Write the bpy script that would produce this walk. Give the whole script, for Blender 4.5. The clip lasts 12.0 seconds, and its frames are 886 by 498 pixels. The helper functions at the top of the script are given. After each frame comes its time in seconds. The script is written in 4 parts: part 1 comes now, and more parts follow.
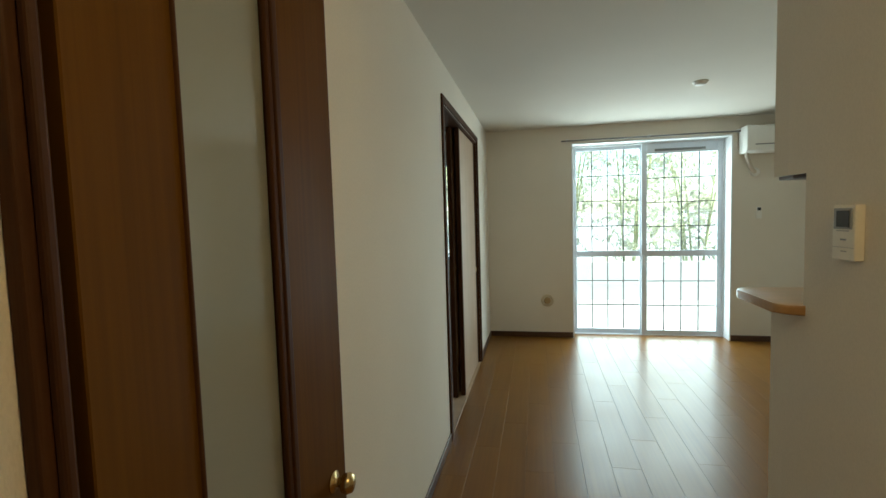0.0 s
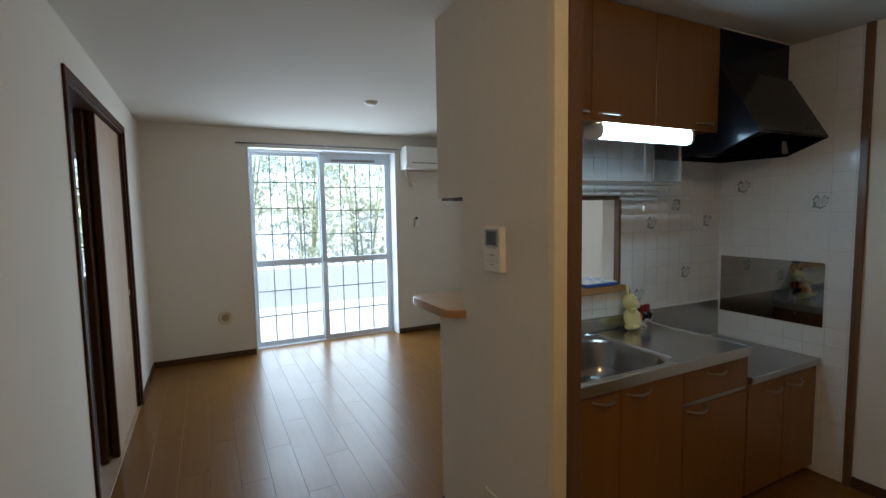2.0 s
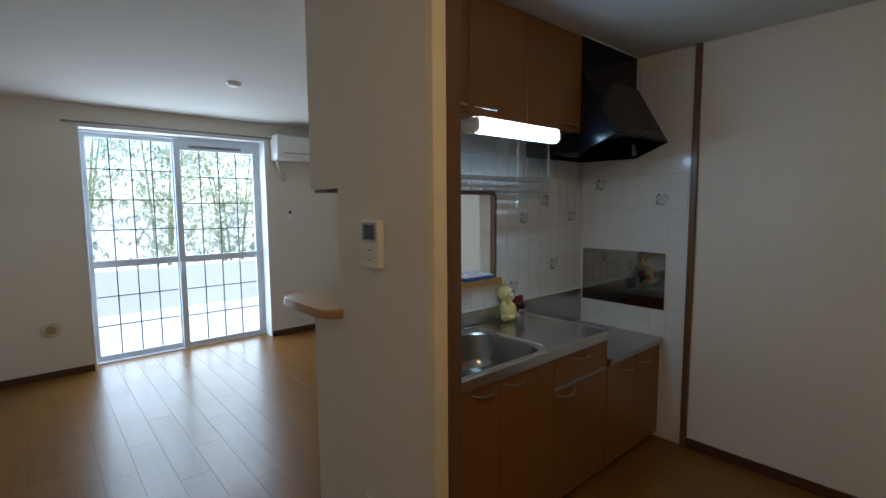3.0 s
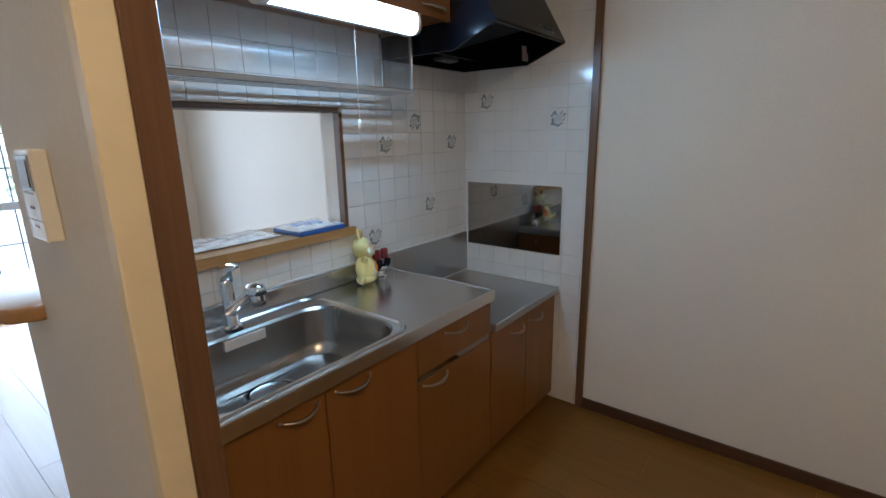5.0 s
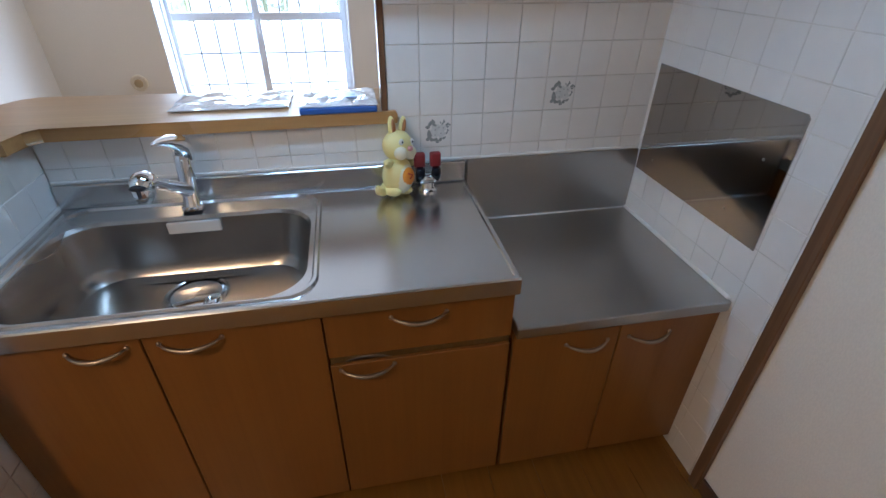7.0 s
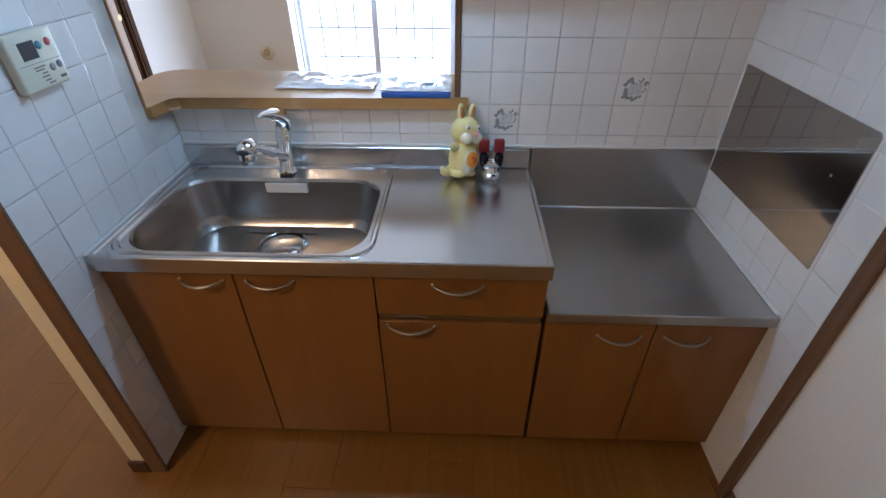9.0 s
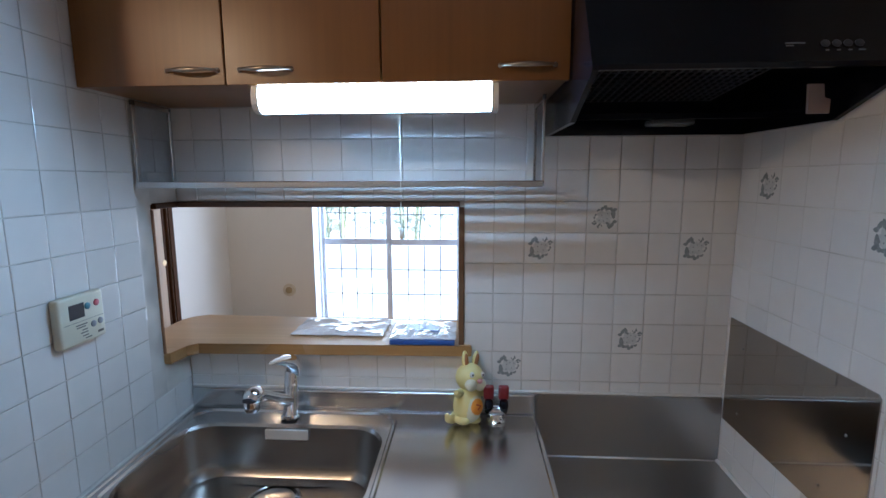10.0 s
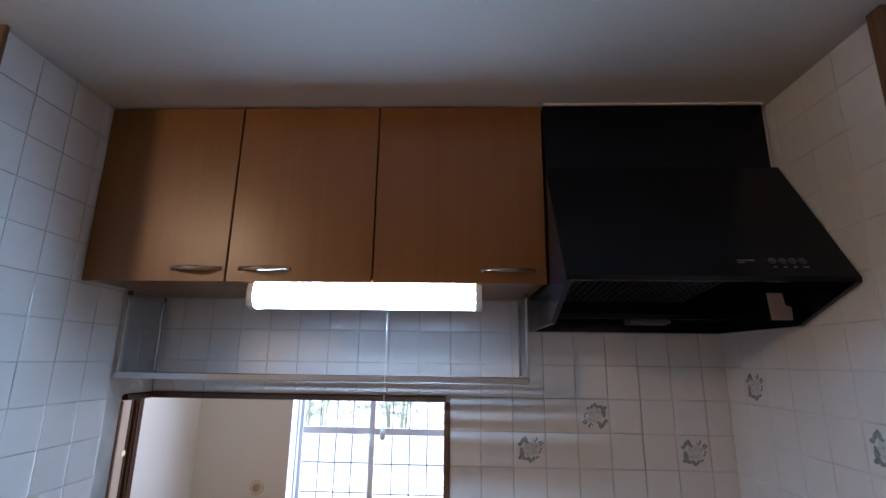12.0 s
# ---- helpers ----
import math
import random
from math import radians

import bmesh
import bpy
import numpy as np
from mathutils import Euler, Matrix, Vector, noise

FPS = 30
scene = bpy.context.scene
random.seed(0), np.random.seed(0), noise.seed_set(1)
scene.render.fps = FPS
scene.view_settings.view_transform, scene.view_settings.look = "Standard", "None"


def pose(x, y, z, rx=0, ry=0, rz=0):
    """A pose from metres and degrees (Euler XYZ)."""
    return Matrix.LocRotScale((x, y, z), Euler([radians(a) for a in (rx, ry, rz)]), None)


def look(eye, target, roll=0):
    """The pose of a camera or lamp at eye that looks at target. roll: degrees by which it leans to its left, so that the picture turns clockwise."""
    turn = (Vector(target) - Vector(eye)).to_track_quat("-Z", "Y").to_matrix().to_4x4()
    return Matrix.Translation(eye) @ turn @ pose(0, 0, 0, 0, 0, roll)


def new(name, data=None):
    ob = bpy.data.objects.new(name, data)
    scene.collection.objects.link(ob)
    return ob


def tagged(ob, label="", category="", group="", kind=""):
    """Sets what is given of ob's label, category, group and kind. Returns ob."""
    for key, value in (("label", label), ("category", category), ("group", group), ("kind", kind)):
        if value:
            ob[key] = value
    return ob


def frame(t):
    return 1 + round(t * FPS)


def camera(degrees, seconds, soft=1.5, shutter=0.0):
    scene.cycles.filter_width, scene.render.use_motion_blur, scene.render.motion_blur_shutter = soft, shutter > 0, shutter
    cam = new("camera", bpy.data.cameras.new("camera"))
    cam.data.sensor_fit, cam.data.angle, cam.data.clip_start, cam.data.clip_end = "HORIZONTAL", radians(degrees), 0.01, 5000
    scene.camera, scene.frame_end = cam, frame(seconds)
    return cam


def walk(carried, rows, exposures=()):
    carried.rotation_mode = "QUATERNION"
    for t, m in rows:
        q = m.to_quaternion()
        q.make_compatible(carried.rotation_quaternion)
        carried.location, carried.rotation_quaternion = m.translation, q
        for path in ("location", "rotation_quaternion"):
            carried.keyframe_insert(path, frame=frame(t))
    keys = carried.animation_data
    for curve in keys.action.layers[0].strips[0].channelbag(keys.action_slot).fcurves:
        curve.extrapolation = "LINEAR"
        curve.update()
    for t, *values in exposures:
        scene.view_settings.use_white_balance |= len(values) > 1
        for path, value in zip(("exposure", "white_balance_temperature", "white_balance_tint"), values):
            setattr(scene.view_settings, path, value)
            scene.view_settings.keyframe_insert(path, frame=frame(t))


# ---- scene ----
import itertools

cam = camera(86.8, 12.0)
PATH = [
    (0, (-1.025, -2.005, 1.372), (-1.42, -0.05, 1.232), -1.7),
    (0.5, (-1.061, -1.85, 1.428), (-0.999, 0.144, 1.289), -1.1),
    (1, (-1.081, -1.839, 1.438), (-0.648, 0.11, 1.322), -1.1),
    (1.5, (-1.057, -1.836, 1.436), (-0.376, 0.039, 1.294), -1.2),
    (2, (-1.048, -1.83, 1.432), (-0.152, -0.049, 1.268), -1.0),
    (2.5, (-1.015, -1.813, 1.422), (0.059, -0.136, 1.241), -0.7),
    (3, (-0.993, -1.762, 1.42), (0.321, -0.266, 1.232), -0.4),
    (3.5, (-0.963, -1.726, 1.418), (0.511, -0.388, 1.226), -0.8),
    (3.7, (-0.956, -1.723, 1.421), (0.581, -0.458, 1.224), -1.2),
    (5.3, (-0.103, -1.464, 1.378), (1.367, -0.248, 0.778), -0.9),
    (5.5, (0.046, -1.45, 1.387), (1.409, -0.16, 0.693), -0.4),
    (6, (0.369, -1.382, 1.363), (1.417, 0.071, 0.474), 1.5),
    (6.5, (0.678, -1.343, 1.375), (1.328, 0.253, 0.36), 0.9),
    (7, (0.839, -1.386, 1.413), (1.174, 0.266, 0.336), 0.7),
    (9, (0.951, -1.494, 1.483), (0.888, 0.135, 0.324), -0.2),
    (9.5, (0.96, -1.497, 1.486), (0.865, 0.272, 0.557), -0.4),
    (9.7, (0.957, -1.503, 1.505), (0.855, 0.367, 0.805), -0.5),
    (10, (0.963, -1.506, 1.561), (0.854, 0.47, 1.267), -0.2),
    (10.5, (0.967, -1.525, 1.604), (0.86, 0.436, 1.984), 0.9),
    (11, (0.973, -1.528, 1.602), (0.882, 0.41, 2.086), 0.9),
    (11.5, (0.974, -1.529, 1.604), (0.899, 0.414, 2.072), 0.7),
    (12, (0.976, -1.524, 1.6), (0.905, 0.42, 2.062), 0.8),
]
LIGHT = [(0.0, 2.50, 6300, -8), (1.0, 2.30, 5850, 0), (2.0, 2.20, 5600, 6), (3.7, 2.12, 5350, 8), (5.3, 3.22, 5150, 10), (6.0, 3.00, 5000, 9), (6.5, 3.2, 5000, 9), (7.0, 3.42, 5200, 15), (9.0, 3.42, 5200, 16), (9.5, 3.37, 5200, 16), (10.0, 3.05, 5150, 15), (10.5, 2.65, 5250, 19), (11.0, 2.88, 5350, 22), (12.0, 2.95, 5350, 22)]
walk(cam, [(t, look(eye, target, roll)) for t, eye, target, roll in PATH], LIGHT)

# ---- world and light ----
world = bpy.data.worlds.new("sky")
scene.world = world
world.use_nodes = True
wn = world.node_tree
sky = wn.nodes.new("ShaderNodeTexSky")
sky.sky_type, sky.sun_disc = "NISHITA", False
sky.sun_elevation, sky.sun_rotation = radians(57), radians(239)
wn.links.new(sky.outputs[0], wn.nodes["Background"].inputs[0])
wn.nodes["Background"].inputs[1].default_value = 0.10

sun = new("sun", bpy.data.lights.new("sun", "SUN"))
sun.data.energy, sun.data.angle, sun.data.color = 5.0, radians(0.5), (1.0, 0.95, 0.88)
sun.matrix_world = look((6, 3, 12), (1.0, 6.0, 3.0))


def area(name, at, to, w, h, power, col):
    ob = new(name, bpy.data.lights.new(name, "AREA"))
    ob.data.shape, ob.data.size, ob.data.size_y = "RECTANGLE", w, h
    ob.data.energy, ob.data.color = power, col
    ob.matrix_world = look(at, to)
    return ob


area("window_daylight", (0.13, 3.54, 1.05), (0.13, 0, 0.85), 1.5, 2.0, 11, (0.86, 0.94, 1.0))


# ---- materials ----
def nodes_of(name):
    m = bpy.data.materials.new(name)
    m.use_nodes = True
    return m, m.node_tree, m.node_tree.nodes["Principled BSDF"]


def mottle(nt, scale, detail=4.0, stretch=(1, 1, 1), source="Object"):
    co = nt.nodes.new("ShaderNodeTexCoord")
    mp = nt.nodes.new("ShaderNodeMapping")
    mp.inputs["Scale"].default_value = stretch
    nz = nt.nodes.new("ShaderNodeTexNoise")
    nz.inputs["Scale"].default_value, nz.inputs["Detail"].default_value = scale, detail
    oi = nt.nodes.new("ShaderNodeObjectInfo")
    sh = nt.nodes.new("ShaderNodeVectorMath")
    sh.operation = "SCALE"
    sh.inputs[0].default_value = (37.0, 53.0, 71.0)
    nt.links.new(oi.outputs["Random"], sh.inputs["Scale"])
    nt.links.new(sh.outputs[0], mp.inputs["Location"])
    nt.links.new(co.outputs[source], mp.inputs[0])
    nt.links.new(mp.outputs[0], nz.inputs["Vector"])
    return nz.outputs["Fac"]


def ramp(nt, fac, *stops):
    r = nt.nodes.new("ShaderNodeValToRGB")
    r.color_ramp.interpolation = "EASE"
    while len(r.color_ramp.elements) < len(stops):
        r.color_ramp.elements.new(0.5)
    for e, (p, c) in zip(r.color_ramp.elements, stops):
        e.position, e.color = p, (*c, 1) if len(c) == 3 else c
    nt.links.new(fac, r.inputs[0])
    return r.outputs[0]


def mixed(nt, a, b, fac, mode="MULTIPLY"):
    mx = nt.nodes.new("ShaderNodeMix")
    mx.data_type, mx.blend_type = "RGBA", mode
    if isinstance(fac, float):
        mx.inputs[0].default_value = fac
    else:
        nt.links.new(fac, mx.inputs[0])
    nt.links.new(a, mx.inputs[6])
    nt.links.new(b, mx.inputs[7])
    return mx.outputs[2]


def bump(nt, bs, fac, strength, dist=0.001):
    b = nt.nodes.new("ShaderNodeBump")
    b.inputs["Strength"].default_value, b.inputs["Distance"].default_value = strength, dist
    nt.links.new(fac, b.inputs["Height"])
    nt.links.new(b.outputs[0], bs.inputs["Normal"])


def plain(name, col, rough=0.5, metal=0.0, vary=0.06, scale=9.0, grain=0.0, grain_scale=300.0, coat=0.0, random_hue=0.0, stretch=(1, 1, 1)):
    """A surface with broad mottling, optional fine relief and a per-piece change of tone."""
    m, nt, bs = nodes_of(name)
    lo = tuple(c * (1 - vary) for c in col)
    hi = tuple(min(1, c * (1 + vary)) for c in col)
    out = ramp(nt, mottle(nt, scale, 2.0, stretch), (0.1, lo), (0.9, hi))
    if random_hue:
        oi = nt.nodes.new("ShaderNodeObjectInfo")
        out = mixed(nt, out, ramp(nt, oi.outputs["Random"], (0.0, (1 - random_hue,) * 3), (1.0, (1, 1, 1))), 1.0)
    nt.links.new(out, bs.inputs["Base Color"])
    rr = ramp(nt, mottle(nt, scale * 2.1, 1.0), (0.1, (rough * 0.85,) * 3), (0.9, (min(1, rough * 1.15),) * 3))
    nt.links.new(rr, bs.inputs["Roughness"])
    bs.inputs["Metallic"].default_value = metal
    bs.inputs["Coat Weight"].default_value = coat
    if grain:
        bump(nt, bs, mottle(nt, grain_scale, 2.0), grain)
    return m


def wood(name, light, dark, rough, along, scale=1.0, piece=0.0, coat=0.0):
    """Veneer with long fine grain along one axis and slow colour drift."""
    m, nt, bs = nodes_of(name)
    st = {"x": (1.6, 95, 95), "y": (95, 1.6, 95), "z": (95, 95, 1.6)}[along]
    grain = mottle(nt, scale, 3.0, st)
    slow = mottle(nt, 1.7 * scale, 1.0, tuple(v / 12 for v in st))
    a = ramp(nt, grain, (0.1, dark), (0.9, light))
    b = ramp(nt, slow, (0.1, (0.86, 0.84, 0.82)), (0.9, (1, 1, 1)))
    out = mixed(nt, a, b, 1.0)
    if piece:
        oi = nt.nodes.new("ShaderNodeObjectInfo")
        out = mixed(nt, out, ramp(nt, oi.outputs["Random"], (0.0, (1 - piece, 1 - piece * 1.1, 1 - piece * 1.25)), (1.0, (1, 1, 1))), 1.0)
    nt.links.new(out, bs.inputs["Base Color"])
    nt.links.new(ramp(nt, mottle(nt, 3.0, 1.0), (0.1, (rough * 0.85,) * 3), (0.9, (rough * 1.15,) * 3)), bs.inputs["Roughness"])
    bs.inputs["Coat Weight"].default_value, bs.inputs["Coat Roughness"].default_value = coat, 0.13
    bump(nt, bs, grain, 0.04, 0.0004)
    return m


def steel(name, col, rough):
    m, nt, bs = nodes_of(name)
    spots = mottle(nt, 1.6, 1.0)
    nt.links.new(ramp(nt, spots, (0.2, tuple(c * 0.97 for c in col)), (0.8, tuple(min(1, c * 1.03) for c in col))), bs.inputs["Base Color"])
    nt.links.new(ramp(nt, spots, (0.3, (rough * 0.92,) * 3), (0.7, (rough * 1.08,) * 3)), bs.inputs["Roughness"])
    bs.inputs["Metallic"].default_value = 1.0
    return m


def wallpaper(name, col):
    m, nt, bs = nodes_of(name)
    weave = mottle(nt, 260.0, 3.0, (1, 1, 0.45))
    slow = mottle(nt, 1.3, 4.0)
    a = ramp(nt, slow, (0.3, tuple(c * 0.955 for c in col)), (0.7, col))
    b = ramp(nt, weave, (0.3, (0.94,) * 3), (0.7, (1,) * 3))
    nt.links.new(mixed(nt, a, b, 1.0), bs.inputs["Base Color"])
    bs.inputs["Roughness"].default_value = 0.85
    bs.inputs["Specular IOR Level"].default_value = 0.25
    bump(nt, bs, weave, 0.35, 0.0012)
    return m


def glowing(name, col, strength):
    m, nt, bs = nodes_of(name)
    bs.inputs["Base Color"].default_value = (*col, 1)
    bs.inputs["Emission Color"].default_value = (*col, 1)
    bs.inputs["Emission Strength"].default_value = strength
    return m


def clear(name, tint=(1, 1, 1), rough=0.0, mirror=0.08):
    """A thin pane: mostly see-through with a weak mirror on top."""
    m, nt, bs = nodes_of(name)
    tr = nt.nodes.new("ShaderNodeBsdfTransparent")
    tr.inputs[0].default_value = (*tint, 1)
    gl = nt.nodes.new("ShaderNodeBsdfGlossy")
    gl.inputs["Roughness"].default_value = rough
    mx = nt.nodes.new("ShaderNodeMixShader")
    mx.inputs[0].default_value = mirror
    nt.links.new(tr.outputs[0], mx.inputs[1])
    nt.links.new(gl.outputs[0], mx.inputs[2])
    nt.links.new(mx.outputs[0], nt.nodes["Material Output"].inputs[0])
    return m


PAPER = wallpaper("cream_wallpaper", (0.80, 0.74, 0.645))
CEIL = wallpaper("ceiling_paper", (0.73, 0.695, 0.63))
FLOOR = wood("floor_board", (0.240, 0.108, 0.015), (0.192, 0.082, 0.011), 0.32, "y", 1.0, 0.06, 0.12)
FLOOR.node_tree.nodes["Principled BSDF"].inputs["Specular IOR Level"].default_value = 0.38
GAP = plain("floor_joint", (0.16, 0.066, 0.012), 0.6)
TRIM = wood("dark_stained_trim", (0.085, 0.036, 0.014), (0.05, 0.020, 0.008), 0.6, "z")
TRIMY = wood("dark_stained_trim_flat", (0.105, 0.048, 0.022), (0.06, 0.026, 0.012), 0.4, "y")
KTRIM = wood("brown_kitchen_trim", (0.20, 0.105, 0.048), (0.13, 0.065, 0.03), 0.4, "z")
DOORW = wood("door_leaf_wood", (0.132, 0.054, 0.004), (0.100, 0.039, 0.003), 0.7, "z")
JAMB = wood("orange_brown_lining", (0.34, 0.17, 0.075), (0.27, 0.13, 0.055), 0.45, "z")
TAN = wood("tan_sliding_leaf", (0.50, 0.36, 0.24), (0.44, 0.31, 0.20), 0.45, "z")
BEECH = wood("beech_veneer", (0.265, 0.110, 0.020), (0.232, 0.095, 0.017), 0.34, "z", 1.0, 0.05, 0.15)
BEECH.node_tree.nodes["Principled BSDF"].inputs["Coat Roughness"].default_value = 0.30
LEDGE = wood("pale_oak_ledge", (0.58, 0.37, 0.18), (0.48, 0.29, 0.13), 0.33, "x")
LEDGEN = wood("oak_nosing", (0.50, 0.29, 0.11), (0.42, 0.23, 0.08), 0.3, "x")
# Darker, rougher copy of the worktop steel, with dim reflections in its colour.
SPLASH = steel("steel_dim_reflections", (0.47, 0.46, 0.445), 0.30)
STEEL = steel("brushed_steel", (0.62, 0.62, 0.62), 0.24)
# Worktop steel darkened and browned: the basin's dim reflections are in the colour.
BASIN = steel("basin_steel_dim_reflections", (0.42, 0.39, 0.36), 0.26)
PLATE = steel("steel_wall_plate", (0.40, 0.385, 0.37), 0.045)
CHROME = plain("chrome", (0.85, 0.86, 0.88), 0.06, 1.0, 0.02)
NICKEL = plain("satin_handle", (0.42, 0.34, 0.26), 0.36, 1.0, 0.03)
TILE = plain("glazed_tile", (0.78, 0.765, 0.74), 0.14, 0, 0.02, 18, 0.03, 40, 0.3, 0.035)
GROUT = plain("tile_grout", (0.62, 0.60, 0.56), 0.9, 0, 0.35, 7)
BLACK = plain("black_enamel", (0.005, 0.006, 0.011), 0.17, 0, 0.1, 3)
BLACK.node_tree.nodes["Principled BSDF"].inputs["Specular IOR Level"].default_value = 0.22
DARKM = plain("filter_mesh", (0.05, 0.05, 0.055), 0.35, 0.6, 0.2)
WHITEP = plain("white_plastic", (0.80, 0.79, 0.75), 0.4, 0, 0.02)
CREAMP = plain("aged_cream_plastic", (0.70, 0.67, 0.53), 0.42, 0, 0.03)
ALU = plain("white_window_frame", (0.74, 0.77, 0.80), 0.38, 0, 0.03)
GREYP = plain("grey_rubber", (0.22, 0.22, 0.22), 0.55)
SCREEN = plain("dark_display", (0.03, 0.035, 0.045), 0.12)
for m in (DOORW, TRIM):
    m.node_tree.nodes["Principled BSDF"].inputs["Specular IOR Level"].default_value = 0.1
GLASS = clear("window_glass", (0.97, 0.985, 0.985), 0.0, 0.05)
FROST = plain("frosted_pane", (0.28, 0.28, 0.245), 0.12, 0, 0.03, 4, 0.02, 60, 0.5)
TUBE = glowing("lamp_diffuser", (0.58, 0.84, 1.0), 6.4)
PALE = plain("pale_reveal", (0.78, 0.79, 0.80), 0.5)
SEAL = plain("white_sealant", (0.74, 0.73, 0.70), 0.5)


# ---- mesh helpers ----
def finish(bm, name, mats, smooth=False):
    me = bpy.data.meshes.new(name)
    bmesh.ops.recalc_face_normals(bm, faces=bm.faces)
    bm.to_mesh(me)
    bm.free()
    for m in (mats if isinstance(mats, (list, tuple)) else [mats]):
        me.materials.append(m)
    if smooth:
        for p in me.polygons:
            p.use_smooth = True
    return me


def add_box(bm, lo, hi, bevel=0.0, seg=1, mat=0):
    lo, hi = Vector(lo), Vector(hi)
    made = bmesh.ops.create_cube(bm, size=1.0)["verts"]
    for v in made:
        v.co = Vector([(lo[i] + hi[i]) / 2 + v.co[i] * (hi[i] - lo[i]) for i in range(3)])
    faces = list({f for v in made for f in v.link_faces})
    for f in faces:
        f.material_index = mat
    if bevel:
        edges = list({e for v in made for e in v.link_edges})
        r = bmesh.ops.bevel(bm, geom=edges, offset=bevel, segments=seg, affect="EDGES", profile=0.5)
        for f in r["faces"]:
            f.material_index = mat


def add_prism(bm, pts, axis, a, b, mat=0):
    """A flat outline pushed along one axis from a to b; pts are the two other coordinates in order."""
    def at(p, d):
        u, v = p
        return {"x": (d, u, v), "y": (u, d, v), "z": (u, v, d)}[axis]
    lo = [bm.verts.new(at(p, a)) for p in pts]
    hi = [bm.verts.new(at(p, b)) for p in pts]
    n = len(pts)
    fs = [bm.faces.new(lo), bm.faces.new(hi[::-1])]
    fs += [bm.faces.new((lo[i], hi[i], hi[(i + 1) % n], lo[(i + 1) % n])) for i in range(n)]
    for f in fs:
        f.material_index = mat
    return lo, hi


def add_tube(bm, pts, radii, n=10, mat=0, cap=True):
    pts = [Vector(p) for p in pts]
    radii = radii if isinstance(radii, (list, tuple)) else [radii] * len(pts)
    rings, up = [], None
    for i, p in enumerate(pts):
        d = (pts[min(i + 1, len(pts) - 1)] - pts[max(i - 1, 0)]).normalized()
        if up is None:
            up = d.orthogonal().normalized()
        up = (up - d * up.dot(d)).normalized()
        side = d.cross(up)
        rings.append([bm.verts.new(p + (up * math.cos(2 * math.pi * k / n) + side * math.sin(2 * math.pi * k / n)) * radii[i]) for k in range(n)])
    for r, s in zip(rings, rings[1:]):
        for k in range(n):
            bm.faces.new((r[k], r[(k + 1) % n], s[(k + 1) % n], s[k])).material_index = mat
    if cap:
        bm.faces.new(rings[0][::-1]).material_index = mat
        bm.faces.new(rings[-1]).material_index = mat


def add_lathe(bm, at, axis, profile, n=24, mat=0):
    """profile: (distance along the axis, radius)."""
    at, axis = Vector(at), Vector(axis).normalized()
    add_tube(bm, [at + axis * h for h, _ in profile], [max(r, 0.0004) for _, r in profile], n, mat)


def add_ball(bm, at, radii, mat=0, u=16, v=10, tilt=None):
    m = Matrix.Translation(at) @ (tilt or Matrix.Identity(4)) @ Matrix.Diagonal((*radii, 1))
    made = bmesh.ops.create_uvsphere(bm, u_segments=u, v_segments=v, radius=1.0, matrix=m)["verts"]
    for f in {f for w in made for f in w.link_faces}:
        f.material_index = mat


def rounded(x0, x1, y0, y1, r, n=6):
    out = []
    for cx, cy, a in ((x1 - r, y1 - r, 0), (x0 + r, y1 - r, 90), (x0 + r, y0 + r, 180), (x1 - r, y0 + r, 270)):
        for k in range(n + 1):
            t = radians(a + 90 * k / n)
            out.append((cx + r * math.cos(t), cy + r * math.sin(t)))
    return out


def solid(name, bm, mats, smooth=False, **tags):
    return tagged(new(name, finish(bm, name, mats, smooth)), **tags)


def block(name, lo, hi, mat, bevel=0.0, seg=1, **tags):
    bm = bmesh.new()
    add_box(bm, lo, hi, bevel, seg)
    return solid(name, bm, mat, **tags)


def thing(name, base, label, category, group=""):
    ob = new(name)
    ob.empty_display_size = 0.05
    ob.location = base
    return tagged(ob, label, category, group)


def part(of, name, bm, mats, smooth=False, at=None, label=""):
    """A part of a thing; its mesh is given in world places and hung under the thing (or under a part) that stands unturned."""
    base = Vector((0, 0, 0))
    o = of
    while o is not None:
        base += Vector(o.location)
        o = o.parent
    own = Vector(at) if at else base
    bmesh.ops.translate(bm, verts=bm.verts, vec=-own)
    ob = new(name, finish(bm, name, mats, smooth))
    ob.parent, ob.location = of, own - base
    if label:
        tagged(ob, label)
    return ob


def part_box(of, name, lo, hi, mat, bevel=0.0, seg=1, label=""):
    bm = bmesh.new()
    add_box(bm, lo, hi, bevel, seg)
    return part(of, name, bm, mat, label=label)


def auto_smooth(ob, angle=40):
    for p in ob.data.polygons:
        p.use_smooth = True
    lim = radians(angle)
    bm = bmesh.new()
    bm.from_mesh(ob.data)
    for e in bm.edges:
        if len(e.link_faces) == 2 and e.calc_face_angle(0) > lim:
            e.smooth = False
    bm.to_mesh(ob.data)
    bm.free()
    return ob


# ---- plan ----
H = 2.28                      # ceiling
WX, EX = -1.56, 1.80          # west and east faces of the room
NY, SY = 3.24, -4.2          # north (window) and south faces
KB = 0.115                    # thickness of the kitchen's back partition
SX = -0.09                    # living-side face of the kitchen's side wall
KF = -0.690                   # front end of the side wall
OT, OR = 1.487, 0.935         # pass-through: head height and right side
LZ = 1.014                    # ledge top
NOTCH = -0.13                 # how far the pass-through wraps round the corner


def structure(name, boxes, mat, label, category="wall"):
    bm = bmesh.new()
    for lo, hi in boxes:
        add_box(bm, lo, hi)
    return solid(name, bm, mat, label=label, category=category, kind="structure")


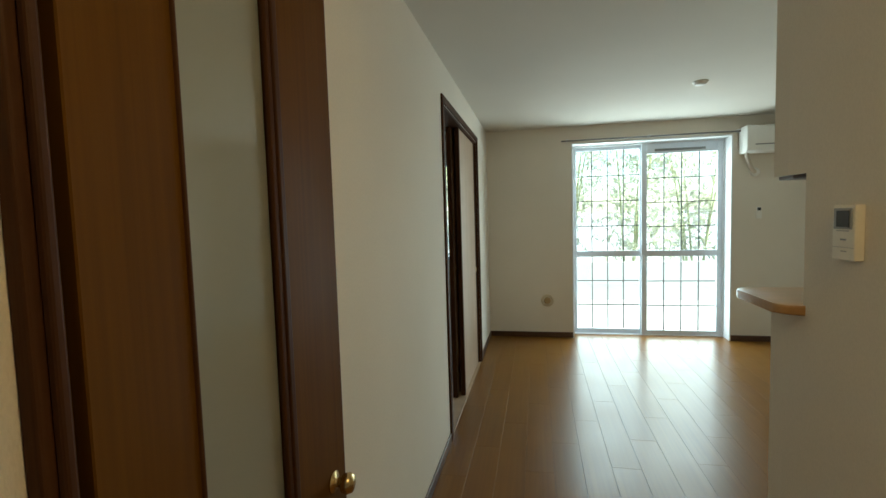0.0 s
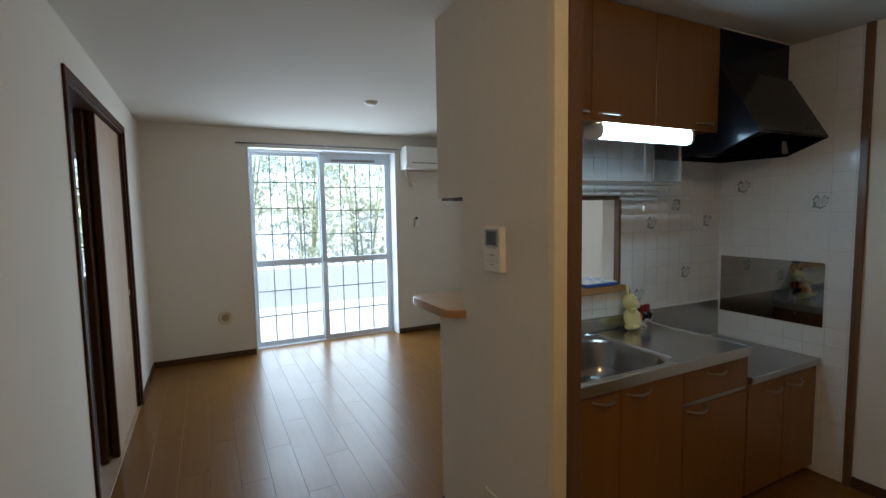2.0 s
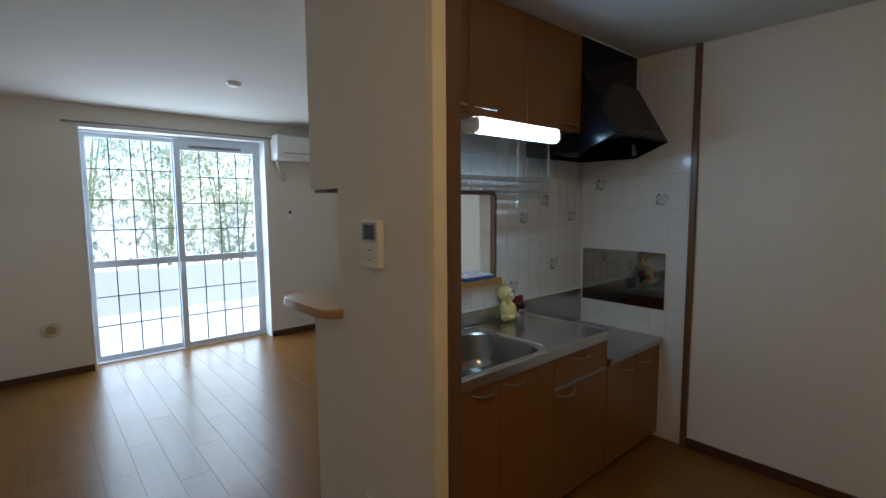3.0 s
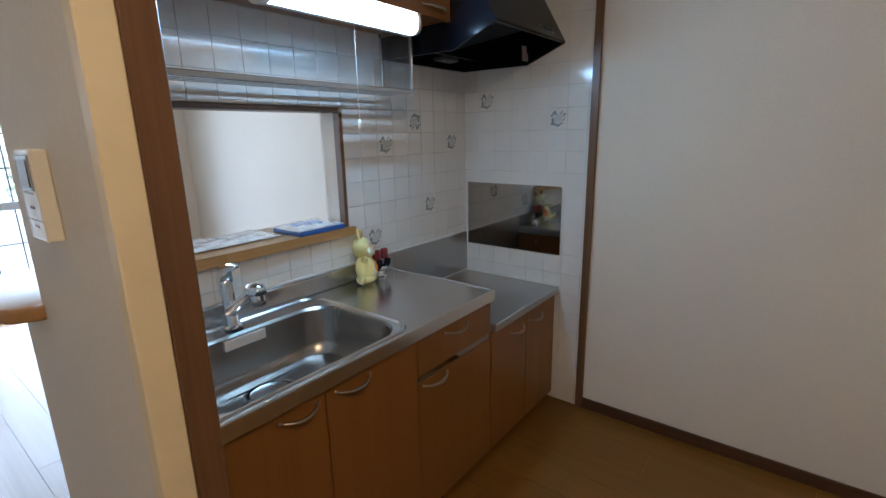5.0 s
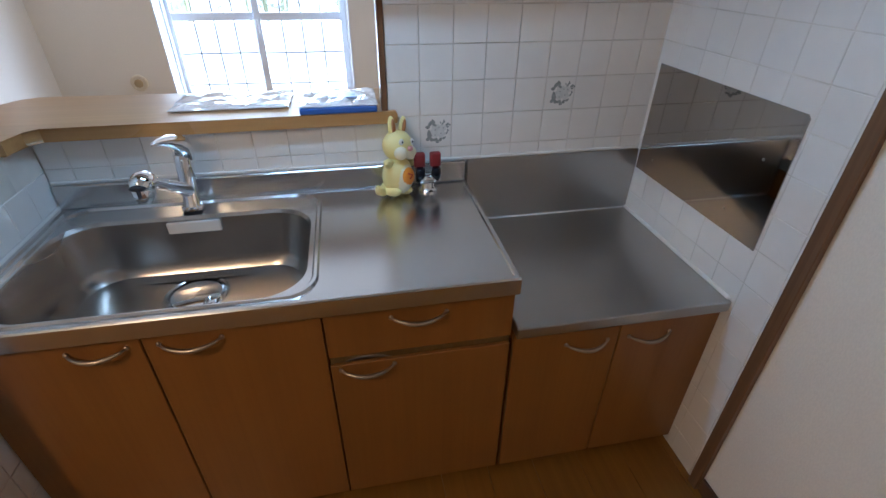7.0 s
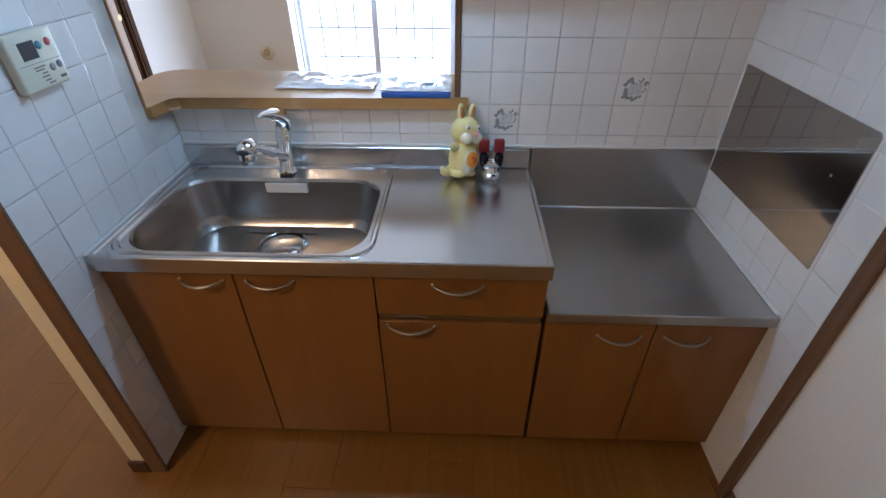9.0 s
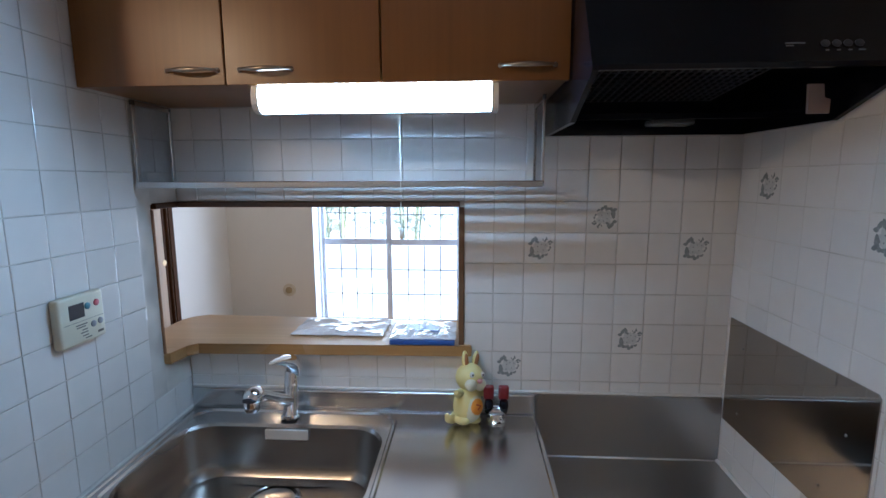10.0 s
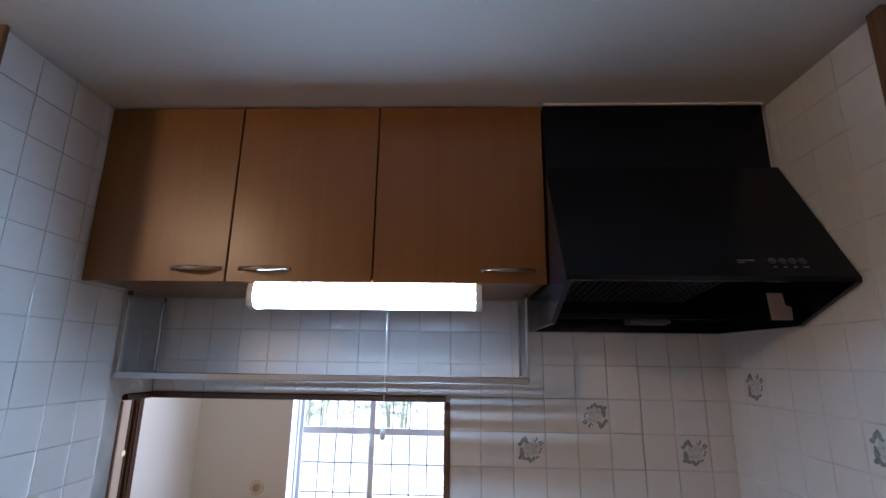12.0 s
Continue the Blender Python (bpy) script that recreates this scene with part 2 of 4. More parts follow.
W1, W2, WT = -0.655, 0.915, 2.105      # window opening
north = structure("wall_north", [((WX - 0.12, NY, 0), (W1, NY + 0.30, H)), ((W2, NY, 0), (EX + 0.12, NY + 0.30, H)), ((W1, NY, WT), (W2, NY + 0.30, H))],
                  PAPER, "cream papered wall with a large sliding window")
D1, D2, DT = 0.745, 2.285, 2.035       # sliding door opening in the west wall
west = structure("wall_west", [((WX - 0.15, SY, 0), (WX, D1, H)), ((WX - 0.15, D2, 0), (WX, NY, H)), ((WX - 0.15, D1, DT), (WX, D2, H))],
                 PAPER, "cream papered wall with a sliding door opening")
east = structure("wall_east", [((EX, SY, 0), (EX + 0.12, NY, H))], PAPER, "plain cream papered wall")
south = structure("wall_south", [((WX - 0.12, SY - 0.12, 0), (EX + 0.12, SY, H))], PAPER, "plain cream papered wall")
TB = 0.008                            # tile layer
back = structure("wall_kitchen_back", [((SX, TB, 0), (EX, KB, LZ - 0.036)), ((OR, TB, LZ - 0.036), (EX, KB, OT)), ((SX, TB, OT), (EX, KB, H))],
                 [PAPER], "partition behind the sink with a pass-through opening")
side = structure("wall_kitchen_side", [((SX, KF, 0), (-TB, TB, LZ - 0.036)), ((SX, KF, LZ - 0.036), (-TB, NOTCH, OT)), ((SX, NOTCH, LZ), (SX + 0.010, NOTCH + 0.014, OT)), ((SX, KF, OT), (-TB, TB, H))],
                 [PAPER], "short papered wall beside the kitchen")
ceiling = structure("ceiling", [((WX - 0.12, SY - 0.12, H), (EX + 0.12, NY + 0.16, H + 0.1))], CEIL, "off-white papered ceiling", "ceiling")
floor = structure("floor", [((WX - 0.12, SY - 0.12, -0.1), (EX + 0.12, NY + 0.16, -0.006))], GAP, "varnished orange-brown wooden floor", "floor")

# baseboards
for nm, lo, hi in (("baseboard_north_a", (WX, NY - 0.009, 0), (W1, NY, 0.058)), ("baseboard_north_b", (W2, NY - 0.009, 0), (EX, NY, 0.058)),
                   ("baseboard_west_a", (WX, -0.88, 0), (WX + 0.009, 0.70, 0.058)), ("baseboard_west_b", (WX, 2.345, 0), (WX + 0.009, NY - 0.009, 0.058)),
                   ("baseboard_east_a", (EX - 0.009, KB, 0), (EX, NY - 0.009, 0.058)), ("baseboard_east_b", (EX - 0.009, SY, 0), (EX, -0.728, 0.058)),
                   ("baseboard_side", (SX - 0.009, KF - 0.006, 0), (SX - 0.0022, KB, 0.058)), ("baseboard_side_end", (SX - 0.009, KF - 0.015, 0), (-0.0385, KF - 0.0062, 0.058)),
                   ("baseboard_partition", (SX, KB, 0), (EX - 0.009, KB + 0.009, 0.058))):
    block(nm, lo, hi, TRIMY, 0.002, label="dark brown wooden baseboard", category="baseboard", kind="structure")

# tile edge trims at the kitchen's mouth
block("trim_kitchen_east", (EX - 0.018, -0.727, 0), (EX, -0.693, H), KTRIM, 0.002, label="brown wooden edge trim beside the tiles", category="trim", kind="structure")
block("trim_kitchen_side", (-0.038, KF - 0.012, 0), (0.016, KF - 0.001, H), KTRIM, 0.002, label="brown wooden edge trim on the wall end", category="trim", kind="structure")

# Yellower than the paper, with some of the warm lamp light in its colour.
block("trim_wall_end", (SX - 0.002, KF - 0.006, 0), (-0.0385, KF + 0.03, H), plain("warm_lit_cream_trim", (0.82, 0.70, 0.47), 0.5), 0.002, label="cream trim on the wall end, partly coloured with warm lamp light", category="trim", kind="structure")

# pass-through: ledge, linings
bm = bmesh.new()
out = [(0.975, -0.022), (0.975, 0.27)]
for k in range(7):
    t = radians(90 + 90 * k / 6)
    out.append((-0.10 + 0.07 * math.cos(t), 0.235 + 0.07 * math.sin(t)))
for k in range(7):
    t = radians(180 + 90 * k / 6)
    out.append((-0.105 + 0.065 * math.cos(t), NOTCH + 0.063 + 0.065 * math.sin(t)))
out += [(0.018, NOTCH - 0.002), (0.018, -0.05), (0.045, -0.022)]
lo, hi = add_prism(bm, out, "z", LZ - 0.036, LZ)
rim = [e for e in bm.edges if all(abs(v.co.z - LZ) < 1e-5 for v in e.verts)] + [e for e in bm.edges if all(abs(v.co.z - LZ + 0.036) < 1e-5 for v in e.verts)]
bmesh.ops.bevel(bm, geom=rim, offset=0.008, segments=3, affect="EDGES", profile=0.5)
for f in bm.faces:
    f.material_index = 0 if abs(f.normal.z) > 0.9 else 1
auto_smooth(solid("ledge", bm, [LEDGE, LEDGEN], label="pale oak counter ledge in the pass-through opening", category="counter", kind="structure"))
block("trim_pass_head", (SX + 0.012, -0.006, OT - 0.014), (OR, KB - 0.012, OT + 0.004), TRIMY, 0.002, label="dark wooden head lining of the pass-through", category="trim", kind="structure")
block("trim_pass_right", (OR - 0.004, -0.006, LZ), (OR + 0.014, 0.03, OT - 0.014), KTRIM, 0.002, label="brown wooden side lining of the pass-through", category="trim", kind="structure")
block("trim_pass_left", (-0.06, NOTCH - 0.002, LZ), (0.003, NOTCH + 0.006, OT - 0.014), JAMB, 0.002, label="wooden side lining of the pass-through", category="trim", kind="structure")
block("trim_pass_left_edge", (SX + 0.010, NOTCH - 0.002, LZ), (-0.06, NOTCH + 0.012, OT - 0.002), TRIM, 0.002, label="dark wooden edge of the pass-through", category="trim", kind="structure")
block("trim_pass_head_side", (SX + 0.012, NOTCH + 0.012, OT - 0.014), (0.006, -0.006, OT + 0.004), TRIM, 0.002, label="dark wooden head lining at the corner", category="trim", kind="structure")


# ---- window ----
def sash(of, x0, x1, z0, z1, y, top, bars):
    fr = bmesh.new()
    st = 0.055
    zm = 0.900
    for lo, hi in (((x0, y, z0), (x0 + st, y + 0.03, z1)), ((x1 - st, y, z0), (x1, y + 0.03, z1)), ((x0 + st, y, z0), (x1 - st, y + 0.03, z0 + 0.055)),
                   ((x0 + st, y, z1 - top), (x1 - st, y + 0.03, z1)), ((x0 + st, y, zm - 0.032), (x1 - st, y + 0.03, zm + 0.032))):
        add_box(fr, lo, hi, 0.003)
    part(of, "sash", fr, SASH)
    gl = bmesh.new()
    for a, b in ((z0 + 0.055, zm - 0.032), (zm + 0.032, z1 - top)):
        add_box(gl, (x0 + st, y + 0.013, a), (x1 - st, y + 0.018, b))
    g = part(of, "pane", gl, GLASS)
    g.visible_shadow = False
    mt = bmesh.new()
    for a, b, n in ((z0 + 0.055, zm - 0.032, 3), (zm + 0.032, z1 - top, 4)):
        for k in range(1, n):
            z = a + (b - a) * k / n
            add_box(mt, (x0 + st, y + 0.010, z - 0.0047), (x1 - st, y + 0.021, z + 0.0047))
        for k in range(1, 4):
            x = x0 + st + (x1 - x0 - 2 * st) * k / 4
            add_box(mt, (x - 0.0047, y + 0.009, a), (x + 0.0047, y + 0.022, b))
    part(of, "glazing_bar", mt, bars)


# Frame white, slightly darker and bluer: the backlit tone is in the colour.
SASH = plain("backlit_white_sash", (0.70, 0.75, 0.81), 0.4, 0, 0.03)
BAR = plain("grey_glazing_bar", (0.05, 0.055, 0.055), 0.5)
win = tagged(new("window_1"), "white framed sliding window with a glazing grid", "window", kind="structure")
WY = 3.40                             # room side of the window frame
bm = bmesh.new()
for lo, hi in (((W1, WY, -0.02), (W1 + 0.030, WY + 0.10, WT)), ((W2 - 0.030, WY, -0.02), (W2, WY + 0.10, WT)), ((W1 + 0.030, WY + 0.004, -0.10), (W2 - 0.030, WY + 0.10, 0.006)), ((W1 + 0.030, WY, WT - 0.030), (W2 - 0.030, WY + 0.10, WT))):
    add_box(bm, lo, hi, 0.003)
part(win, "frame_outer", bm, ALU)
bm = bmesh.new()
for lo, hi in (((W1, NY - 0.004, 0.0), (W1 + 0.012, WY, WT)), ((W2 - 0.012, NY - 0.004, 0.0), (W2, WY, WT)), ((W1 + 0.012, NY - 0.004, WT - 0.012), (W2 - 0.012, WY, WT))):
    add_box(bm, lo, hi)
part(win, "reveal", bm, PALE)
sash(win, W1 + 0.010, 0.130, 0.0, WT - 0.022, WY + 0.055, 0.045, BAR)
sash(win, 0.088, W2 - 0.022, 0.0, WT - 0.022, WY + 0.015, 0.112, BAR)
bm = bmesh.new()
add_box(bm, (0.22, WY + 0.009, 1.995), (0.72, WY + 0.016, 2.02), 0.002)
part(win, "vent_slot", bm, GREYP)
bm = bmesh.new()
add_box(bm, (0.097, WY - 0.003, 0.76), (0.119, WY + 0.016, 0.88), 0.004)
part(win, "latch", bm, ALU)

# curtain rail
rail = thing("curtain_rail", (0.12, NY, 2.12), "thin dark metal curtain rail above the window", "curtain rail")
bm = bmesh.new()
add_tube(bm, [(-0.76, 3.19, 2.125), (1.0, 3.19, 2.125)], 0.008, 8)
part(rail, "rod", bm, GREYP, True)
for x in (-0.70, 0.12, 0.95):
    part_box(rail, "bracket", (x - 0.012, 3.185, 2.118), (x + 0.012, NY, 2.142), ALU, 0.002)


# ---- kitchen units ----
def bow_handle(of, x0, x1, z, y, sag=0.008):
    bm = bmesh.new()
    pts, rad = [], []
    for k in range(13):
        u = k / 12
        b = math.sin(math.pi * u)
        pts.append((x0 + (x1 - x0) * u, y - 0.003 - 0.024 * b ** 0.7, z - sag * b))
        rad.append(0.0028 + 0.0032 * b)
    add_tube(bm, pts, rad, 8)
    for x in (x0, x1):
        add_ball(bm, (x, y - 0.002, z), (0.006, 0.005, 0.006), u=8, v=6)
    part(of, "handle", bm, NICKEL, True)


def front(of, name, x0, x1, z0, z1, y, handle=None):
    bm = bmesh.new()
    add_box(bm, (x0, y - 0.018, z0), (x1, y, z1), 0.0015)
    d = part(of, name, bm, BEECH, at=((x0 + x1) / 2, y, (z0 + z1) / 2))
    if handle:
        bow_handle(d, *handle, y - 0.018, 0.003 if z0 > 1.5 else 0.008)
    return d


def rings(bm, list_of, mat=0):
    prev = None
    for pts, z in list_of:
        cur = [bm.verts.new((x, y, z(x, y) if callable(z) else z)) for x, y in pts]
        if prev:
            n = len(cur)
            for i in range(n):
                bm.faces.new((prev[i], prev[(i + 1) % n], cur[(i + 1) % n], cur[i])).material_index = mat
        prev = cur
    return prev


SZ, TZ = 0.780, 0.626          # sink top and stove-stand top
FY = -0.535                    # carcass front
sinku = thing("sink_cabinet", (0.6, -0.28, 0), "beech-fronted sink cabinet with a brushed steel top and basin", "sink cabinet")
bm = bmesh.new()
for lo, hi in (((0.004, FY + 0.002, 0.07), (0.020, -0.012, SZ - 0.047)), ((0.735, FY + 0.002, 0.07), (1.188, -0.012, SZ - 0.047)), ((0.020, FY + 0.002, 0.07), (0.735, -0.012, 0.09)),
               ((0.020, FY + 0.002, SZ - 0.085), (0.735, FY + 0.014, SZ - 0.047)), ((0.020, -0.024, 0.09), (0.735, -0.012, SZ - 0.047))):
    add_box(bm, lo, hi)
part(sinku, "body", bm, BEECH)
part_box(sinku, "plinth", (0.004, FY + 0.075, 0.0), (1.188, -0.012, 0.07), BLACK)
front(sinku, "door", 0.006, 0.358, 0.036, SZ - 0.052, FY, (0.216, 0.331, 0.700))
front(sinku, "door", 0.362, 0.731, 0.036, SZ - 0.052, FY, (0.394, 0.520, 0.700))
front(sinku, "door", 0.735, 1.186, 0.036, 0.563, FY, (0.759, 0.889, 0.549))
front(sinku, "drawer", 0.735, 1.186, 0.590, SZ - 0.052, FY, (0.887, 1.018, 0.697))
part_box(sinku, "finger_rail", (0.735, FY - 0.012, 0.565), (1.186, FY, 0.588), PLATE, 0.002, label="grey metal rail below the drawer")

# steel top with raised rear upstand, rim and basin
bm = bmesh.new()
CX0, CX1, CY0, CY1 = 0.003, 1.192, -0.570, -0.006


def board(x0, x1, y0, y1, r):
    return rounded(x0, x1, y0, y1, r, 8)


def basin_pts(x0, x1, y0, y1, r):
    return rounded(x0, x1, y0, y1, r, 8)


rings(bm, [
    (board(CX0, CX1, CY0, CY1, 0.002), SZ - 0.046),
    (board(CX0, CX1, CY0, CY1, 0.002), SZ - 0.004),
    (board(CX0 + 0.003, CX1 - 0.003, CY0 + 0.003, CY1, 0.003), SZ),
    (board(CX0 + 0.012, CX1 - 0.012, CY0 + 0.012, CY1, 0.006), SZ),
    (board(CX0 + 0.016, CX1 - 0.016, CY0 + 0.015, CY1, 0.008), SZ - 0.004),
    (basin_pts(0.026, 0.733, -0.549, -0.024, 0.07), SZ - 0.004),
    (basin_pts(0.031, 0.729, -0.546, -0.029, 0.07), SZ + 0.003),
    (basin_pts(0.039, 0.722, -0.542, -0.036, 0.07), SZ + 0.003),
    (basin_pts(0.045, 0.717, -0.539, -0.042, 0.07), SZ - 0.003),
    (basin_pts(0.050, 0.706, -0.534, -0.113, 0.105), SZ - 0.004),
    (basin_pts(0.055, 0.701, -0.529, -0.121, 0.105), SZ - 0.012),
    (basin_pts(0.074, 0.683, -0.514, -0.136, 0.10), SZ - 0.125),
    (basin_pts(0.081, 0.676, -0.508, -0.142, 0.10), SZ - 0.148),
    (basin_pts(0.098, 0.659, -0.494, -0.156, 0.09), SZ - 0.166),
    (basin_pts(0.135, 0.622, -0.456, -0.187, 0.07), SZ - 0.172),
    (rounded(0.292, 0.464, -0.342, -0.170, 0.0859, 8), SZ - 0.176),
    (rounded(0.300, 0.456, -0.334, -0.178, 0.0779, 8), SZ - 0.182),
], 0)
# Basin faces take the darkened steel.
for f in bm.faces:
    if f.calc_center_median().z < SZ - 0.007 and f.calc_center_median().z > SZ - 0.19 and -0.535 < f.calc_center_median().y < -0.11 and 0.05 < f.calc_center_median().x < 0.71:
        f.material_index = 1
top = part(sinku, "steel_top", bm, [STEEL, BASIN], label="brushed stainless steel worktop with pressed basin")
auto_smooth(top, 27)
part_box(sinku, "upstand", (0.003, -0.017, SZ - 0.004), (1.188, -0.004, SZ + 0.068), STEEL, 0.006, 3)
bm = bmesh.new()
add_box(bm, (0.003, -0.008, SZ + 0.068), (1.797, -0.0005, SZ + 0.077), 0.002)
part(sinku, "sealant", bm, SEAL)
part_box(sinku, "end_sealant", (0.0003, CY0, SZ - 0.002), (0.006, -0.006, SZ + 0.006), SEAL, 0.002)
bm = bmesh.new()
add_lathe(bm, (0.378, -0.256, SZ - 0.186), (0, 0, 1), [(0, 0.078), (0.010, 0.078), (0.011, 0.072), (0.004, 0.070)], 32)
part(sinku, "drain_rim", bm, CHROME, True)
bm = bmesh.new()
add_lathe(bm, (0.378, -0.256, SZ - 0.180), (0, 0, 1), [(0, 0.066), (0.006, 0.066), (0.009, 0.058), (0.010, 0.0)], 32)
auto_smooth(part(sinku, "drain_lid", bm, CHROME))
bm = bmesh.new()
add_box(bm, (0.310, -0.1335, SZ - 0.048), (0.450, -0.1255, SZ - 0.014), 0.002)
part(sinku, "sticker", bm, plain("silver_sticker", (0.66, 0.65, 0.63), 0.35), label="pale rectangular sticker inside the basin")

stove = thing("stove_cabinet", (1.5, -0.28, 0), "low beech-fronted stove stand with a bare steel top", "stove cabinet")
part_box(stove, "body", (1.196, FY + 0.002, 0.07), (1.794, -0.012, TZ - 0.03), BEECH, 0.001)
part_box(stove, "plinth", (1.196, FY + 0.075, 0.0), (1.794, -0.012, 0.07), BLACK)
front(stove, "door", 1.198, 1.496, 0.034, TZ - 0.042, FY, (1.345, 1.465, 0.530))
front(stove, "door", 1.500, 1.797, 0.034, TZ - 0.042, FY, (1.528, 1.650, 0.530))
bm = bmesh.new()
add_box(bm, (1.1945, CY0 - 0.004, TZ - 0.034), (1.797, -0.006, TZ), 0.004, 2)
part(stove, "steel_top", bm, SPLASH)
bm = bmesh.new()
add_box(bm, (1.1945, -0.012, TZ), (1.797, -0.004, SZ + 0.068), 0.001)
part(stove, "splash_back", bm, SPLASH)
bm = bmesh.new()
add_tube(bm, [Vector((1.196, -0.013, TZ + 0.001)), Vector((1.796, -0.013, TZ + 0.001))], 0.0032, 10)
part(stove, "seam", bm, SEAL, True)
bm = bmesh.new()
add_box(bm, (1.787, CY0 + 0.005, TZ - 0.002), (1.799, -0.012, TZ + 0.010), 0.004)
part(stove, "sealant", bm, SEAL)

# steel plate on the tiled wall
splash = thing("splash_plate", (1.80, -0.3, 0.78), "brushed steel splash plate screwed to the tiles", "splash plate")
bm = bmesh.new()
add_prism(bm, [(-0.022, 0.786), (-0.570, 0.786), (-0.570, 1.118), (-0.562, 1.126), (-0.022, 1.126)], "x", EX - 0.0055, EX - 0.0022)
part(splash, "sheet", bm, PLATE)
for y, z in ((-0.50, 1.00), (-0.44, 0.84), (-0.10, 0.84), (-0.10, 1.05)):
    bm = bmesh.new()
    add_lathe(bm, (EX - 0.0055, y, z), (-1, 0, 0), [(0, 0.004), (0.0015, 0.003), (0.002, 0.001)], 10)
    part(splash, "screw", bm, GREYP, True)

# ---- upper cabinets, lamp, rack, hood ----
UY, UZ = -0.347, 1.787
upper = thing("wall_cabinet", (0.6, 0, UZ), "beech-fronted wall cabinet with three doors below the ceiling", "wall cabinet")
part_box(upper, "body", (0.002, UY, UZ + 0.004), (1.192, -0.001, H - 0.002), BEECH, 0.001)
front(upper, "door", 0.004, 0.377, UZ, H - 0.006, UY - 0.001, (0.238, 0.362, 1.821))
front(upper, "door", 0.381, 0.754, UZ, H - 0.006, UY - 0.001, (0.416, 0.542, 1.821))
front(upper, "door", 0.758, 1.194, UZ, H - 0.006, UY - 0.001, (1.035, 1.160, 1.821))

lamp = thing("under_cabinet_lamp", (0.74, -0.3, UZ), "lit white fluorescent lamp under the wall cabinet", "lamp")
prof = [(-0.352, UZ - 0.001), (-0.358, 1.768), (-0.357, 1.744), (-0.348, 1.730), (-0.330, 1.725), (-0.285, 1.727), (-0.265, 1.737), (-0.260, UZ - 0.001)]
bm = bmesh.new()
add_prism(bm, prof[:5] + [(-0.318, 1.7255), (-0.318, UZ - 0.001)], "x", 0.452, 1.016)
part(lamp, "diffuser", bm, TUBE)
bm = bmesh.new()
add_prism(bm, [(-0.3165, UZ - 0.001), (-0.3165, 1.7255)] + prof[5:], "x", 0.452, 1.016)
part(lamp, "housing", bm, WHITEP)
bm = bmesh.new()
big = [(-0.3085 + (y + 0.3085) * 1.05, 1.75 + (z - 1.75) * 1.05 - 0.001) for y, z in prof]
big[0], big[-1] = (big[0][0], UZ - 0.001), (big[-1][0], UZ - 0.001)
add_prism(bm, big, "x", 0.436, 0.452)
part(lamp, "end_cap", bm, WHITEP)
bm = bmesh.new()
add_prism(bm, big, "x", 1.016, 1.032)
part(lamp, "end_cap", bm, WHITEP)
bm = bmesh.new()
add_tube(bm, [(0.786, -0.285, 1.725), (0.786, -0.285, 1.43)], 0.0007, 6)
part(lamp, "pull_cord", bm, WHITEP)
bm = bmesh.new()
add_lathe(bm, (0.786, -0.285, 1.435), (0, 0, -1), [(0, 0.003), (0.004, 0.006), (0.026, 0.006), (0.030, 0.003)], 10)
part(lamp, "pull_knob", bm, WHITEP, True)

rack = thing("dish_rack", (0.6, -0.15, UZ), "hanging steel dish rack under the wall cabinet", "dish rack")
RX0, RX1, RY0, RY1, RZ = 0.012, 1.165, -0.195, -0.02, 1.547
for x in (RX0, RX1):
    bm = bmesh.new()
    for y in (RY0, RY1 - 0.012):
        add_box(bm, (x - 0.004, y, RZ), (x + 0.004, y + 0.014, UZ), 0.001)
    add_box(bm, (x - 0.004, RY0, RZ - 0.004), (x + 0.004, RY1, RZ + 0.010), 0.001)
    add_box(bm, (x - 0.004, RY0, UZ - 0.016), (x + 0.004, RY1, UZ - 0.001), 0.001)
    part(rack, "hanger", bm, STEEL)
CLEARP = clear("clear_side_panel", (0.86, 0.87, 0.88), 0.1, 0.12)
for x in (RX0, RX1):
    part_box(rack, "side_panel", (x - 0.001, RY0 + 0.012, RZ + 0.010), (x + 0.001, RY1 - 0.012, UZ - 0.016), CLEARP)
bm = bmesh.new()
add_box(bm, (RX0, RY0 - 0.008, RZ - 0.008), (RX1, RY0, RZ + 0.010), 0.002)
part(rack, "front_rail", bm, STEEL)
for k in range(5):
    y = RY0 + 0.012 + k * 0.033
    bm = bmesh.new()
    add_box(bm, (RX0, y, RZ - 0.003), (RX1, y + 0.016, RZ + 0.001), 0.0006)
    part(rack, "slat", bm, STEEL)

hood = thing("range_hood", (1.5, -0.2, 1.69), "black enamelled range hood with a sloping front", "range hood")
HX0, HX1 = 1.197, 1.792
bm = bmesh.new()
add_box(bm, (HX0 + 0.002, -0.368, 2.094), (HX1 - 0.012, -0.001, H - 0.003), 0.002)
part(hood, "duct_box", bm, BLACK)
bm = bmesh.new()
outer = [(-0.372, 1.690), (-0.001, 1.692), (-0.001, 2.094), (-0.374, 2.094), (-0.558, 1.776), (-0.558, 1.766)]
t = 0.012
inner = [(-0.001 - t, 1.692), (-0.001 - t, 2.08), (-0.368, 2.08), (-0.546, 1.772), (-0.546, 1.766)]
for x, s in ((HX0, 1), (HX1, -1)):
    add_prism(bm, outer, "x", x, x + s * t)
for (a, b), (c, d) in zip(zip(outer[1:], outer[2:]), zip(inner, inner[1:])):
    add_prism(bm, [a, b, d, c], "x", HX0 + t, HX1 - t)
part(hood, "canopy", bm, BLACK)
bm = bmesh.new()
